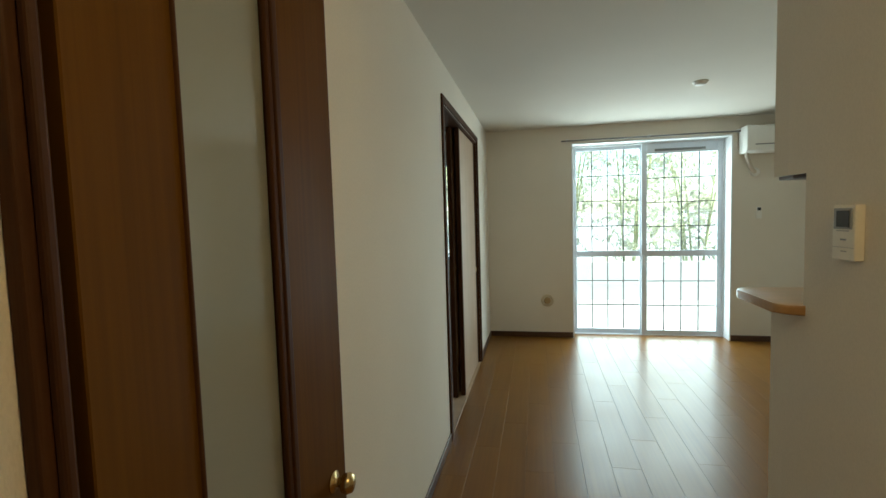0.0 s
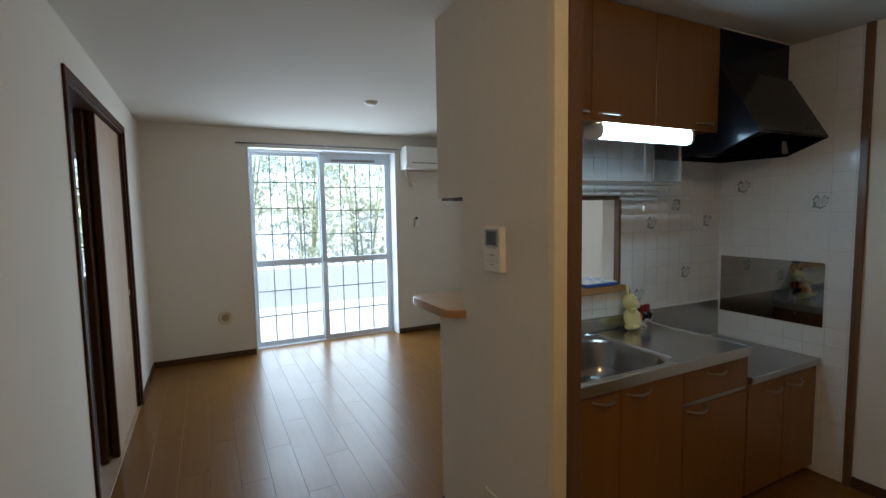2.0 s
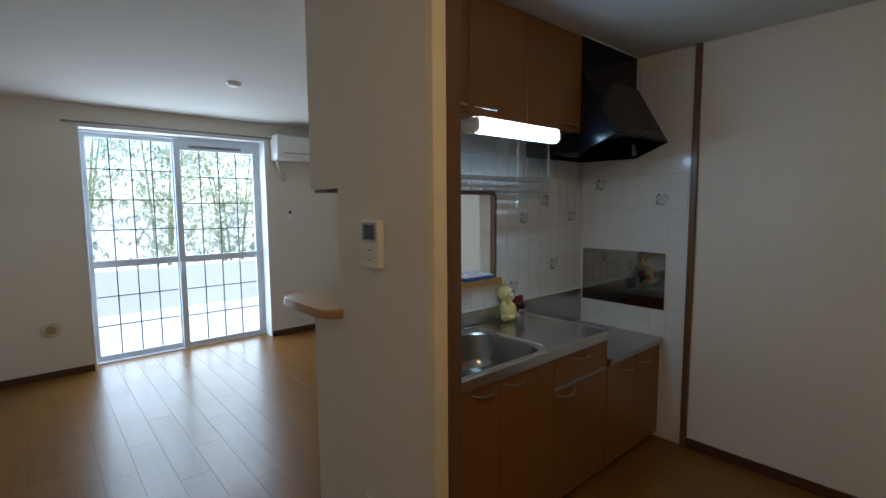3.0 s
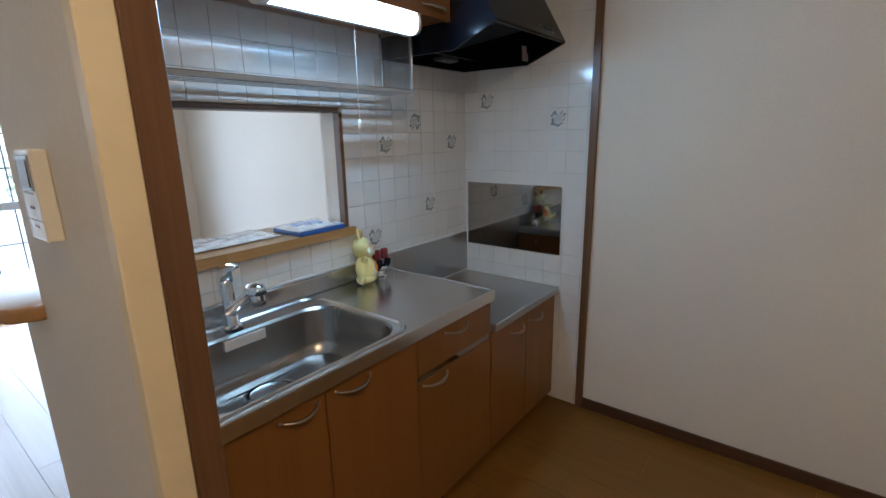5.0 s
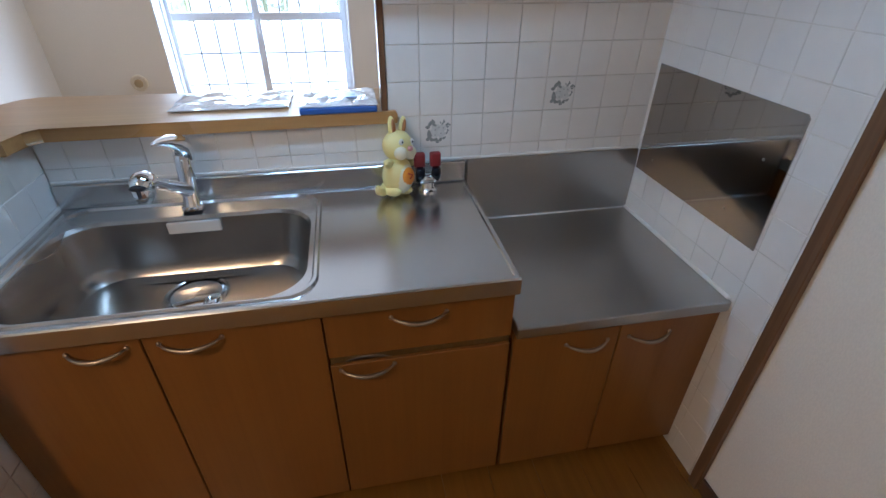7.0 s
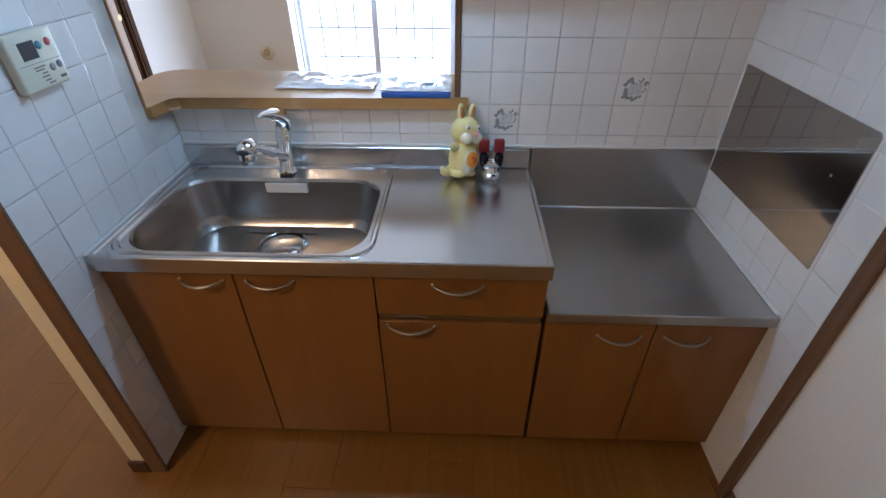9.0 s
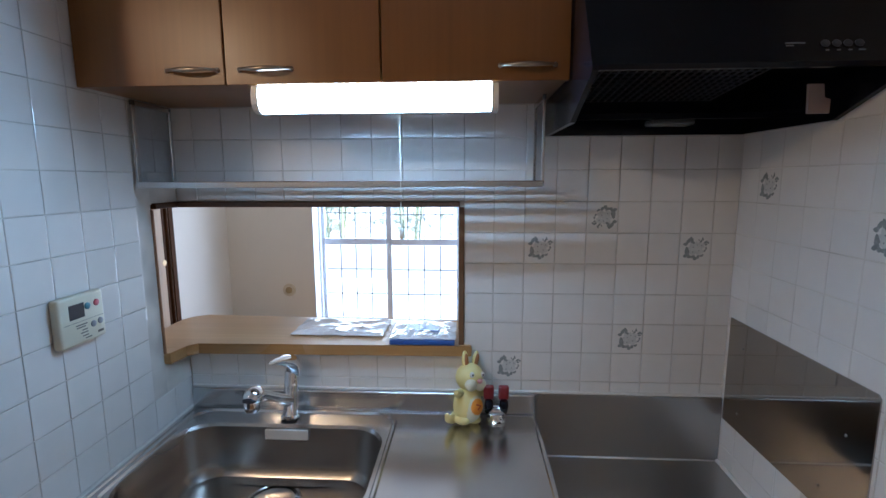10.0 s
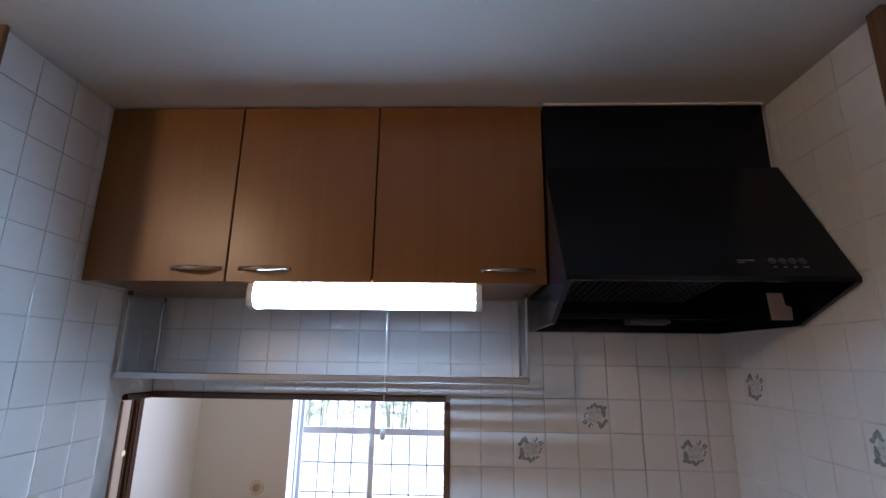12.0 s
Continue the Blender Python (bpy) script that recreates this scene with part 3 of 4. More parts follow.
for x0, x1 in ((HX0 + 0.02, 1.44), (1.445, 1.66)):
    for k in range(12):
        x = x0 + (x1 - x0) * k / 11
        add_tube(bm, [(x, -0.485, 1.828), (x, -0.06, 1.785)], 0.0022, 5)
    for k in range(16):
        y = -0.485 + 0.425 * k / 15
        z = 1.828 - 0.043 * k / 15
        add_tube(bm, [(x0, y, z), (x1, y, z)], 0.0018, 5)
part(hood, "grease_filter", bm, DARKM)
part_box(hood, "filter_bed", (HX0 + t, -0.485, 1.86), (HX1 - t, -0.02, 1.868), BLACK)
part_box(hood, "cross_bar", (HX0 + t, -0.16, 1.722), (HX1 - t, -0.14, 1.74), BLACK, 0.002)
bm = bmesh.new()
add_box(bm, (1.48, -0.11, 1.712), (1.60, -0.05, 1.728), 0.004)
part(hood, "light_cover", bm, plain("smoked_cover", (0.10, 0.095, 0.085), 0.3))
bm = bmesh.new()
add_prism(bm, [(1.712, 1.703), (1.758, 1.703), (1.758, 1.733), (1.745, 1.737), (1.741, 1.766), (1.708, 1.766)], "y", -0.392, -0.386)
part(hood, "tag", bm, plain("pinkish_tag", (0.42, 0.33, 0.30), 0.6), label="small pinkish paper tag under the hood")
DBTN = plain("dark_button", (0.05, 0.05, 0.055), 0.35)
PPRINT = plain("pale_print", (0.20, 0.20, 0.20), 0.5)
sl = Vector((0, -0.184, -0.318)).normalized()
nrm = Vector((0, -sl.z, sl.y)).normalized()
nrm = nrm if nrm.y < 0 else -nrm
for k in range(4):
    x = 1.632 + k * 0.0205
    bm = bmesh.new()
    add_lathe(bm, Vector((x, -0.5375, 1.8115)), nrm, [(0, 0.0078), (0.003, 0.0078), (0.004, 0.006), (0.0042, 0.0)], 14)
    part(hood, "button", bm, DBTN)
m3 = Matrix(((1, 0, 0), tuple((0, sl.y, nrm.y)), tuple((0, sl.z, nrm.z)))).to_4x4()
for x, w, d in ((1.560, 0.036, 0.0), (1.560, 0.014, 0.006), (1.629, 0.006, 0.018), (1.6495, 0.006, 0.018), (1.670, 0.006, 0.018), (1.688, 0.012, 0.018)):
    bm = bmesh.new()
    bmesh.ops.create_cube(bm, size=1.0, matrix=Matrix.Translation(Vector((x + w / 2, -0.5375, 1.8115)) + sl * (d - 0.002) + nrm * 0.001) @ m3 @ Matrix.Diagonal((w, 0.002, 0.002, 1)))
    part(hood, "print_mark", bm, PPRINT)


block("trim_hood_filler", (HX1 - 0.011, -0.352, 2.096), (EX - 0.002, -0.338, H - 0.001), SEAL, 0.002, label="cream filler strip beside the hood", category="trim", kind="structure")
block("trim_hood_sealant", (HX0 + 0.002, -0.374, H - 0.005), (HX1 - 0.012, -0.3685, H), SEAL, label="cream sealant line above the hood", category="trim", kind="structure")

# ---- tiles: shared pieces, laid last ----
PX, PZ, JW = 0.0975, 0.0997, 0.0022


def tile_mesh(w, h, cache={}):
    key = (round(w, 4), round(h, 4))
    if key not in cache:
        bm = bmesh.new()
        add_box(bm, (-w / 2, -0.0055, -h / 2), (w / 2, 0.0, h / 2))
        edges = [e for e in bm.edges if all(v.co.y < -0.005 for v in e.verts)]
        bmesh.ops.bevel(bm, geom=edges, offset=0.0016, segments=2, affect="EDGES", profile=0.6)
        me = finish(bm, "tile", TILE)
        cache[key] = me
    return cache[key]


def lay(of, us, zs, turn, at, skip=lambda a, b, c, d: False):
    """Tiles between the joint lines us and zs on a wall: at(u) gives the place, turn the facing."""
    for u0, u1 in zip(us, us[1:]):
        for z0, z1 in zip(zs, zs[1:]):
            if skip(u0, u1, z0, z1) or u1 - u0 < 0.012 or z1 - z0 < 0.008:
                continue
            ob = new("tile", tile_mesh(u1 - u0 - JW, z1 - z0 - JW))
            ob.matrix_basis = at((u0 + u1) / 2, (z0 + z1) / 2) @ pose(0, 0, 0, 0, 0, turn)
            ob.parent = of


def lines(start, step, lo, hi):
    k = math.ceil((lo - start) / step - 1e-6)
    out = [lo]
    while start + k * step < hi - 1e-6:
        if start + k * step > lo + 1e-6:
            out.append(start + k * step)
        k += 1
    return out + [hi]


# ---- sliding door and next room ----
WB = WX - 0.15
bm = bmesh.new()
for lo, hi in (((WX, D1 - 0.045, 0), (WX + 0.012, D1, DT + 0.045)), ((WX, D2, 0), (WX + 0.012, D2 + 0.058, DT + 0.045)), ((WX, D1, DT), (WX + 0.012, D2, DT + 0.045)),
               ((WB, D1 - 0.002, 0), (WX, D1 + 0.016, DT)), ((WB, D2 - 0.016, 0), (WX, D2 + 0.002, DT)), ((WB, D1 + 0.016, DT - 0.016), (WX, D2 - 0.016, DT + 0.002))):
    add_box(bm, lo, hi, 0.003)
solid("door_frame_1", bm, TRIM, label="dark brown wooden frame of the sliding doors", category="door frame", kind="structure")
block("door_sill_1", (WB, D1 + 0.016, -0.004), (WX, D2 - 0.016, 0.003), TAN, 0.001, label="pale wooden door sill with a track", category="sill", kind="structure")


def sliding_leaf(x, y0, y1):
    ob = thing("sliding_door", (x, (y0 + y1) / 2, 0.004), "tan sliding door leaf with dark edges pushed half open", "door", "sliding doors")
    part_box(ob, "panel", (x - 0.013, y0 + 0.03, 0.006), (x + 0.013, y1 - 0.03, DT - 0.022), TAN)
    for a, b in ((y0, y0 + 0.03), (y1 - 0.03, y1)):
        part_box(ob, "stile", (x - 0.017, a, 0.005), (x + 0.017, b, DT - 0.02), TRIM, 0.002)
    return ob


first = sliding_leaf(WX - 0.035, 1.432, D2 - 0.018)
bm = bmesh.new()
add_lathe(bm, (WX - 0.0185, 2.225, 0.877), (1, 0, 0), [(0, 0.024), (0.002, 0.024), (0.003, 0.020), (0.0012, 0.018), (0.001, 0.0)], 20)
part(first, "finger_pull", bm, plain("brass_pull", (0.72, 0.56, 0.32), 0.3, 1.0), label="round brass finger pull")
sliding_leaf(WX - 0.086, 1.375, D2 - 0.075)

structure("wall_next_room", [((-4.3, -0.6, 0), (-4.2, NY + 0.16, H)), ((-4.2, -0.6, 0), (WX - 0.12, -0.5, H)),
                             ((-4.2, NY, 0), (-2.75, NY + 0.16, H)), ((-1.86, NY, 0), (WX - 0.12, NY + 0.16, H)), ((-2.75, NY, 0), (-1.86, NY + 0.16, 0.86)), ((-2.75, NY, 1.98), (-1.86, NY + 0.16, H))],
          PAPER, "plain papered walls of the next room")
structure("ceiling_next_room", [((-4.3, -0.6, H), (WX - 0.12, NY + 0.16, H + 0.1))], CEIL, "plain ceiling of the next room", "ceiling")
structure("floor_next_room", [((-4.3, -0.6, -0.1), (WX - 0.12, NY + 0.16, -0.004))], TAN, "plain pale floor of the next room", "floor")
w2 = tagged(new("window_2"), "white framed window of the next room", "window", kind="structure")
bm = bmesh.new()
for lo, hi in (((-2.75, 3.3, 0.86), (-2.71, 3.36, 1.98)), ((-1.90, 3.3, 0.86), (-1.86, 3.36, 1.98)), ((-2.71, 3.3, 0.86), (-1.90, 3.36, 0.9)), ((-2.71, 3.3, 1.94), (-1.90, 3.36, 1.98)), ((-2.325, 3.3, 0.9), (-2.285, 3.36, 1.94))):
    add_box(bm, lo, hi, 0.003)
part(w2, "frame_outer", bm, ALU)
bm = bmesh.new()
for k in range(1, 4):
    z = 0.9 + 1.04 * k / 4
    add_box(bm, (-2.71, 3.325, z - 0.005), (-2.325, 3.337, z + 0.005))
    add_box(bm, (-2.285, 3.325, z - 0.005), (-1.90, 3.337, z + 0.005))
part(w2, "glazing_bar", bm, BAR)

# ---- entrance door leaf folded back against the west wall ----
leaf = tagged(new("door_2"), "reddish-brown wooden door with a long frosted pane", "door", kind="structure")
LX0, LX1 = WX + 0.006, WX + 0.040
LYS, LYE = -1.583, -0.912
PA, PB = -1.412, -1.182               # the pane's edges
bm = bmesh.new()
for lo, hi in (((LX0, LYS, 0.01), (LX1, PA - 0.006, 2.0)), ((LX0, PB + 0.034, 0.01), (LX1, LYE, 2.0)), ((LX0, PA - 0.006, 0.01), (LX1, PB + 0.034, 0.22)), ((LX0, PA - 0.006, 1.86), (LX1, PB + 0.034, 2.0))):
    add_box(bm, lo, hi, 0.002)
part(leaf, "leaf", bm, DOORW)
bm = bmesh.new()
for lo, hi in (((LX1 - 0.008, PA - 0.008, 0.2), (LX1 + 0.005, PA, 1.88)), ((LX1 - 0.010, PB, 0.2), (LX1 + 0.002, PB + 0.016, 1.88)), ((LX1 - 0.008, PB + 0.016, 0.2), (LX1 + 0.006, PB + 0.036, 1.88)),
               ((LX1 - 0.008, PA, 0.2), (LX1 + 0.005, PB, 0.225)), ((LX1 - 0.008, PA, 1.855), (LX1 + 0.005, PB, 1.88))):
    add_box(bm, lo, hi, 0.004, 2)
part(leaf, "bead", bm, TRIM)
part_box(leaf, "pane", (LX0 + 0.013, PA - 0.004, 0.215), (LX0 + 0.020, PB + 0.004, 1.865), FROST)
bm = bmesh.new()
add_lathe(bm, (LX1, -0.985, 0.735), (1, 0, 0), [(0, 0.026), (0.004, 0.026), (0.006, 0.011), (0.022, 0.011), (0.026, 0.022), (0.040, 0.025), (0.050, 0.020), (0.053, 0.002)], 20)
part(leaf, "knob", bm, plain("brass_knob", (0.70, 0.52, 0.26), 0.25, 1.0), True)
bm = bmesh.new()
add_box(bm, (WX, -1.626, 0), (WX + 0.024, -1.586, 2.06), 0.004, 2)
add_box(bm, (WX + 0.024, -1.612, 0), (WX + 0.038, -1.598, 2.06), 0.004, 2)
solid("door_frame_2", bm, TRIM, label="dark moulded wooden door casing", category="door frame", kind="structure")

# ---- living room fittings ----
ac = thing("air_conditioner", (1.36, NY, 1.9), "white wall-mounted air conditioner beside the window", "air conditioner")
bm = bmesh.new()
prof = [(NY - 0.002, 1.90), (NY - 0.002, 2.155), (3.075, 2.160), (3.045, 2.145), (3.035, 2.10), (3.035, 1.955), (3.05, 1.915), (3.09, 1.898)]
add_prism(bm, prof, "x", 0.965, 1.755)
bmesh.ops.bevel(bm, geom=[e for e in bm.edges if abs(e.verts[0].co.x - e.verts[1].co.x) < 1e-5], offset=0.010, segments=3, affect="EDGES", profile=0.5)
auto_smooth(part(ac, "casing", bm, WHITEP))
part_box(ac, "air_slot", (1.035, 3.0325, 1.965), (1.715, 3.037, 1.975), GREYP)
part_box(ac, "louvre", (1.035, 3.034, 1.928), (1.715, 3.046, 1.955), WHITEP, 0.003)
bm = bmesh.new()
add_tube(bm, [(1.01, 3.16, 1.90), (1.02, 3.17, 1.86), (1.045, 3.185, 1.80), (1.075, 3.20, 1.745), (1.10, 3.215, 1.725), (1.115, NY, 1.72)], 0.019, 12)
part(ac, "pipe", bm, plain("beige_pipe_tape", (0.62, 0.55, 0.45), 0.6, 0, 0.08, 30), True, label="beige taped pipe")
bm = bmesh.new()
add_lathe(bm, (1.115, NY, 1.72), (0, -1, 0), [(0, 0.045), (0.006, 0.045), (0.014, 0.030), (0.016, 0.0)], 20)
part(ac, "wall_cap", bm, WHITEP, True)

remote = thing("remote_holder", (1.155, NY, 1.30), "small white wall holder with a remote control", "remote control")
part_box(remote, "cradle", (1.128, NY - 0.022, 1.255), (1.180, NY, 1.325), WHITEP, 0.004, 2)
part_box(remote, "handset", (1.133, NY - 0.018, 1.30), (1.175, NY - 0.003, 1.372), WHITEP, 0.004, 2)
part_box(remote, "display", (1.138, NY - 0.0195, 1.335), (1.170, NY - 0.0178, 1.365), SCREEN)

vent = thing("wall_vent", (-0.926, NY, 0.411), "round beige wall vent cap", "vent")
bm = bmesh.new()
add_lathe(bm, (-0.926, NY, 0.411), (0, -1, 0), [(0, 0.068), (0.008, 0.068), (0.015, 0.061), (0.017, 0.048), (0.008, 0.046)], 28)
auto_smooth(part(vent, "flange", bm, plain("pale_vent_plastic", (0.66, 0.57, 0.42), 0.5)))
bm = bmesh.new()
add_lathe(bm, (-0.926, NY - 0.006, 0.411), (0, -1, 0), [(0, 0.045), (0.004, 0.045), (0.006, 0.036), (0.018, 0.034), (0.022, 0.026), (0.020, 0.018), (0.022, 0.010), (0.023, 0.0)], 28)
auto_smooth(part(vent, "knob", bm, plain("yellowed_beige_plastic", (0.42, 0.30, 0.15), 0.5)))

lightc = thing("ceiling_sensor", (0.138, 1.731, H), "small round white ceiling fitting", "ceiling fitting")
bm = bmesh.new()
add_lathe(bm, (0.138, 1.731, H), (0, 0, -1), [(0, 0.052), (0.006, 0.052), (0.012, 0.044), (0.020, 0.040), (0.026, 0.030), (0.027, 0.0)], 24)
auto_smooth(part(lightc, "cover", bm, WHITEP))

halll = thing("hall_ceiling_lamp", (-0.42, -1.83, H), "round lit warm ceiling lamp in the entrance", "ceiling lamp")
bm = bmesh.new()
add_lathe(bm, (-0.42, -1.83, H), (0, 0, -1), [(0, 0.10), (0.02, 0.10), (0.022, 0.092)], 28)
part(halll, "base", bm, WHITEP)
bm = bmesh.new()
add_lathe(bm, (-0.42, -1.83, H - 0.0225), (0, 0, -1), [(0, 0.09), (0.03, 0.085), (0.055, 0.06), (0.062, 0.0)], 28)
part(halll, "diffuser", bm, glowing("warm_diffuser", (1.0, 0.66, 0.33), 18.0), True)

ic = thing("intercom", (SX, -0.378, 1.20), "cream video intercom on the papered wall", "intercom")
bm = bmesh.new()
add_box(bm, (SX - 0.027, -0.431, 1.203), (SX, -0.325, 1.370), 0.004, 2)
part(ic, "housing", bm, plain("cream_plastic", (0.78, 0.73, 0.62), 0.4))
part_box(ic, "bezel", (SX - 0.029, -0.419, 1.297), (SX - 0.026, -0.332, 1.360), plain("grey_bezel", (0.30, 0.30, 0.30), 0.4), 0.001)
part_box(ic, "display", (SX - 0.0305, -0.408, 1.303), (SX - 0.0288, -0.347, 1.353), SCREEN, 0.0005)
bm = bmesh.new()
add_box(bm, (SX - 0.0285, -0.392, 1.263), (SX - 0.0268, -0.366, 1.268))
part(ic, "button", bm, GREYP)
bm = bmesh.new()
add_box(bm, (SX - 0.0280, -0.429, 1.241), (SX - 0.0268, -0.327, 1.2425))
for a, b, z in ((-0.395, -0.368, 1.228), (-0.405, -0.345, 1.290)):
    add_box(bm, (SX - 0.0278, a, z), (SX - 0.0268, b, z + 0.004))
part(ic, "print", bm, plain("grey_print", (0.42, 0.40, 0.36), 0.6))

outlet = thing("outlet_plate", (SX, -0.34, 0.25), "cream wall outlet plate near the floor", "outlet")
part_box(outlet, "plate", (SX - 0.007, -0.402, 0.195), (SX, -0.280, 0.315), CREAMP, 0.003, 2)
for z in (0.235, 0.275):
    part_box(outlet, "socket", (SX - 0.0085, -0.36, z - 0.012), (SX - 0.0068, -0.322, z + 0.012), WHITEP, 0.001)

# ---- water heater panel on the tiles ----
hp = thing("heater_panel", (0, -0.44, 1.17), "cream water heater control panel on the tiles", "control panel")
bm = bmesh.new()
add_box(bm, (0.0002, -0.516, 1.167), (0.024, -0.380, 1.288), 0.007, 3)
auto_smooth(part(hp, "housing", bm, CREAMP))
part_box(hp, "display", (0.0236, -0.487, 1.232), (0.0250, -0.443, 1.268), SCREEN, 0.0004)
for nm, y, z, r, c in (("button", -0.433, 1.256, 0.0085, (0.05, 0.22, 0.30)), ("button", -0.405, 1.258, 0.0085, (0.42, 0.08, 0.10)), ("button", -0.420, 1.207, 0.008, (0.28, 0.29, 0.31)), ("button", -0.398, 1.209, 0.008, (0.28, 0.29, 0.31))):
    bm = bmesh.new()
    add_lathe(bm, (0.0236, y, z), (1, 0, 0), [(0, r), (0.002, r), (0.003, r * 0.8), (0.0032, 0)], 16)
    part(hp, nm, bm, plain("panel_button", c, 0.4), True)
bm = bmesh.new()
for y, z, w in ((-0.472, 1.213, 0.034), (-0.470, 1.207, 0.026), (-0.455, 1.199, 0.016), (-0.460, 1.192, 0.022), (-0.455, 1.184, 0.018), (-0.448, 1.177, 0.02)):
    add_box(bm, (0.0236, y, z), (0.0243, y + w, z + 0.003))
add_box(bm, (0.0236, -0.408, 1.180), (0.0244, -0.390, 1.186))
add_box(bm, (0.0236, -0.505, 1.2225), (0.0242, -0.386, 1.2235))
part(hp, "print", bm, plain("dark_print", (0.16, 0.15, 0.13), 0.6))

# ---- faucet ----
fc = thing("faucet", (0.374, -0.08, SZ), "chrome single-lever kitchen faucet with a pull-out spout", "faucet")
bm = bmesh.new()
add_lathe(bm, (0.372, -0.074, SZ - 0.001), (0.03, 0.16, 1), [(0, 0.031), (0.006, 0.031), (0.010, 0.025), (0.03, 0.0225), (0.10, 0.0225), (0.115, 0.0235), (0.155, 0.0235), (0.163, 0.019)], 24)
auto_smooth(part(fc, "body", bm, CHROME))
bm = bmesh.new()
add_tube(bm, [(0.372, -0.070, SZ + 0.055), (0.367, -0.12, SZ + 0.085), (0.361, -0.18, SZ + 0.122), (0.355, -0.245, SZ + 0.160)], [0.020, 0.0175, 0.0155, 0.0175], 16)
auto_smooth(part(fc, "spout", bm, CHROME))
bm = bmesh.new()
add_ball(bm, (0.353, -0.272, SZ + 0.170), (0.029, 0.036, 0.027), 0, 20, 12)
add_lathe(bm, (0.352, -0.279, SZ + 0.168), (0, -0.25, -1), [(0, 0.025), (0.025, 0.024), (0.036, 0.020), (0.042, 0.016), (0.043, 0.0)], 20)
auto_smooth(part(fc, "shower_head", bm, CHROME))
bm = bmesh.new()
add_ball(bm, (0.351, -0.306, SZ + 0.170), (0.019, 0.006, 0.008), 0, 12, 8)
add_box(bm, (0.347, -0.312, SZ + 0.146), (0.355, -0.304, SZ + 0.168), 0.002)
part(fc, "switch", bm, SCREEN, True)
bm = bmesh.new()
add_tube(bm, [(0.379, -0.044, SZ + 0.138), (0.380, -0.046, SZ + 0.160), (0.380, -0.056, SZ + 0.182), (0.376, -0.082, SZ + 0.200), (0.370, -0.118, SZ + 0.214), (0.364, -0.148, SZ + 0.222), (0.360, -0.168, SZ + 0.225)],
         [0.0245, 0.027, 0.0275, 0.023, 0.015, 0.010, 0.006], 16)
add_ball(bm, (0.360, -0.168, SZ + 0.225), (0.008, 0.008, 0.005), 0, 10, 8)
auto_smooth(part(fc, "lever", bm, CHROME))
bm = bmesh.new()
add_ball(bm, (0.372, -0.103, SZ + 0.198), (0.005, 0.005, 0.005), 0, 10, 8)
part(fc, "mark", bm, plain("amber_mark", (0.55, 0.28, 0.10), 0.3), True)

# ---- gas tap ----
gv = thing("gas_tap", (1.056, -0.075, SZ), "chrome gas tap with two dark red knobs", "gas tap")
bm = bmesh.new()
add_lathe(bm, (1.056, -0.060, SZ - 0.004), (0, 0, 1), [(0, 0.031), (0.006, 0.031), (0.010, 0.026), (0.016, 0.022), (0.040, 0.022), (0.046, 0.018)], 24)
add_tube(bm, [(1.028, -0.080, SZ + 0.045), (1.056, -0.074, SZ + 0.042), (1.080, -0.080, SZ + 0.045)], 0.015, 14)
add_box(bm, (1.026, -0.092, SZ + 0.028), (1.084, -0.050, SZ + 0.052), 0.009, 3)
auto_smooth(part(gv, "body", bm, CHROME))
for x in (1.030, 1.078):
    bm = bmesh.new()
    add_tube(bm, [(x, -0.076, SZ + 0.04), (x, -0.088, SZ + 0.062), (x, -0.092, SZ + 0.080)], [0.013, 0.015, 0.013], 14)
    part(gv, "outlet_joint", bm, BLACK, True)
    bm = bmesh.new()
    add_box(bm, (x - 0.017, -0.082, SZ + 0.078), (x + 0.017, -0.060, SZ + 0.124), 0.007, 3)
    auto_smooth(part(gv, "knob", bm, plain("dark_red_plastic", (0.20, 0.018, 0.022), 0.35)))

# ---- toy ----
toy = thing("toy_animal", (0.962, -0.085, SZ - 0.004), "pale yellow vinyl toy animal standing on the worktop", "toy")
YEL = plain("yellow_vinyl", (0.80, 0.70, 0.30), 0.55, 0, 0.04)
CRM = plain("pale_vinyl", (0.78, 0.74, 0.55), 0.55, 0, 0.03)
ORG = plain("orange_vinyl", (0.78, 0.30, 0.03), 0.5)
RED = plain("red_mark", (0.45, 0.05, 0.02), 0.5)
BRN = plain("brown_vinyl", (0.40, 0.17, 0.06), 0.6)
PNK = plain("pink_vinyl", (0.70, 0.36, 0.33), 0.5)
bz = SZ - 0.004
face = pose(0, 0, 0, -15, 4, 0) @ pose(0, 0, 0, 0, 0, 40)


def toy_at(x, y, z):
    return Vector((0.958, -0.092, bz + 0.006)) + face.to_3x3() @ Vector((x, y, z))


bm = bmesh.new()
add_ball(bm, toy_at(0, 0, 0.060), (0.049, 0.043, 0.060), 0, 20, 14, face)
add_ball(bm, toy_at(-0.024, -0.002, 0.015), (0.022, 0.033, 0.016), 0, 14, 8, face)
add_ball(bm, toy_at(0.024, -0.002, 0.015), (0.022, 0.033, 0.016), 0, 14, 8, face)
auto_smooth(part(toy, "body", bm, YEL))
bm = bmesh.new()
add_ball(bm, toy_at(0.002, -0.014, 0.056), (0.039, 0.034, 0.049), 0, 18, 12, face)
part(toy, "belly", bm, CRM, True)
bm = bmesh.new()
add_ball(bm, toy_at(0, 0, 0.148), (0.048, 0.043, 0.045), 0, 20, 14, face)
part(toy, "head", bm, YEL, True)
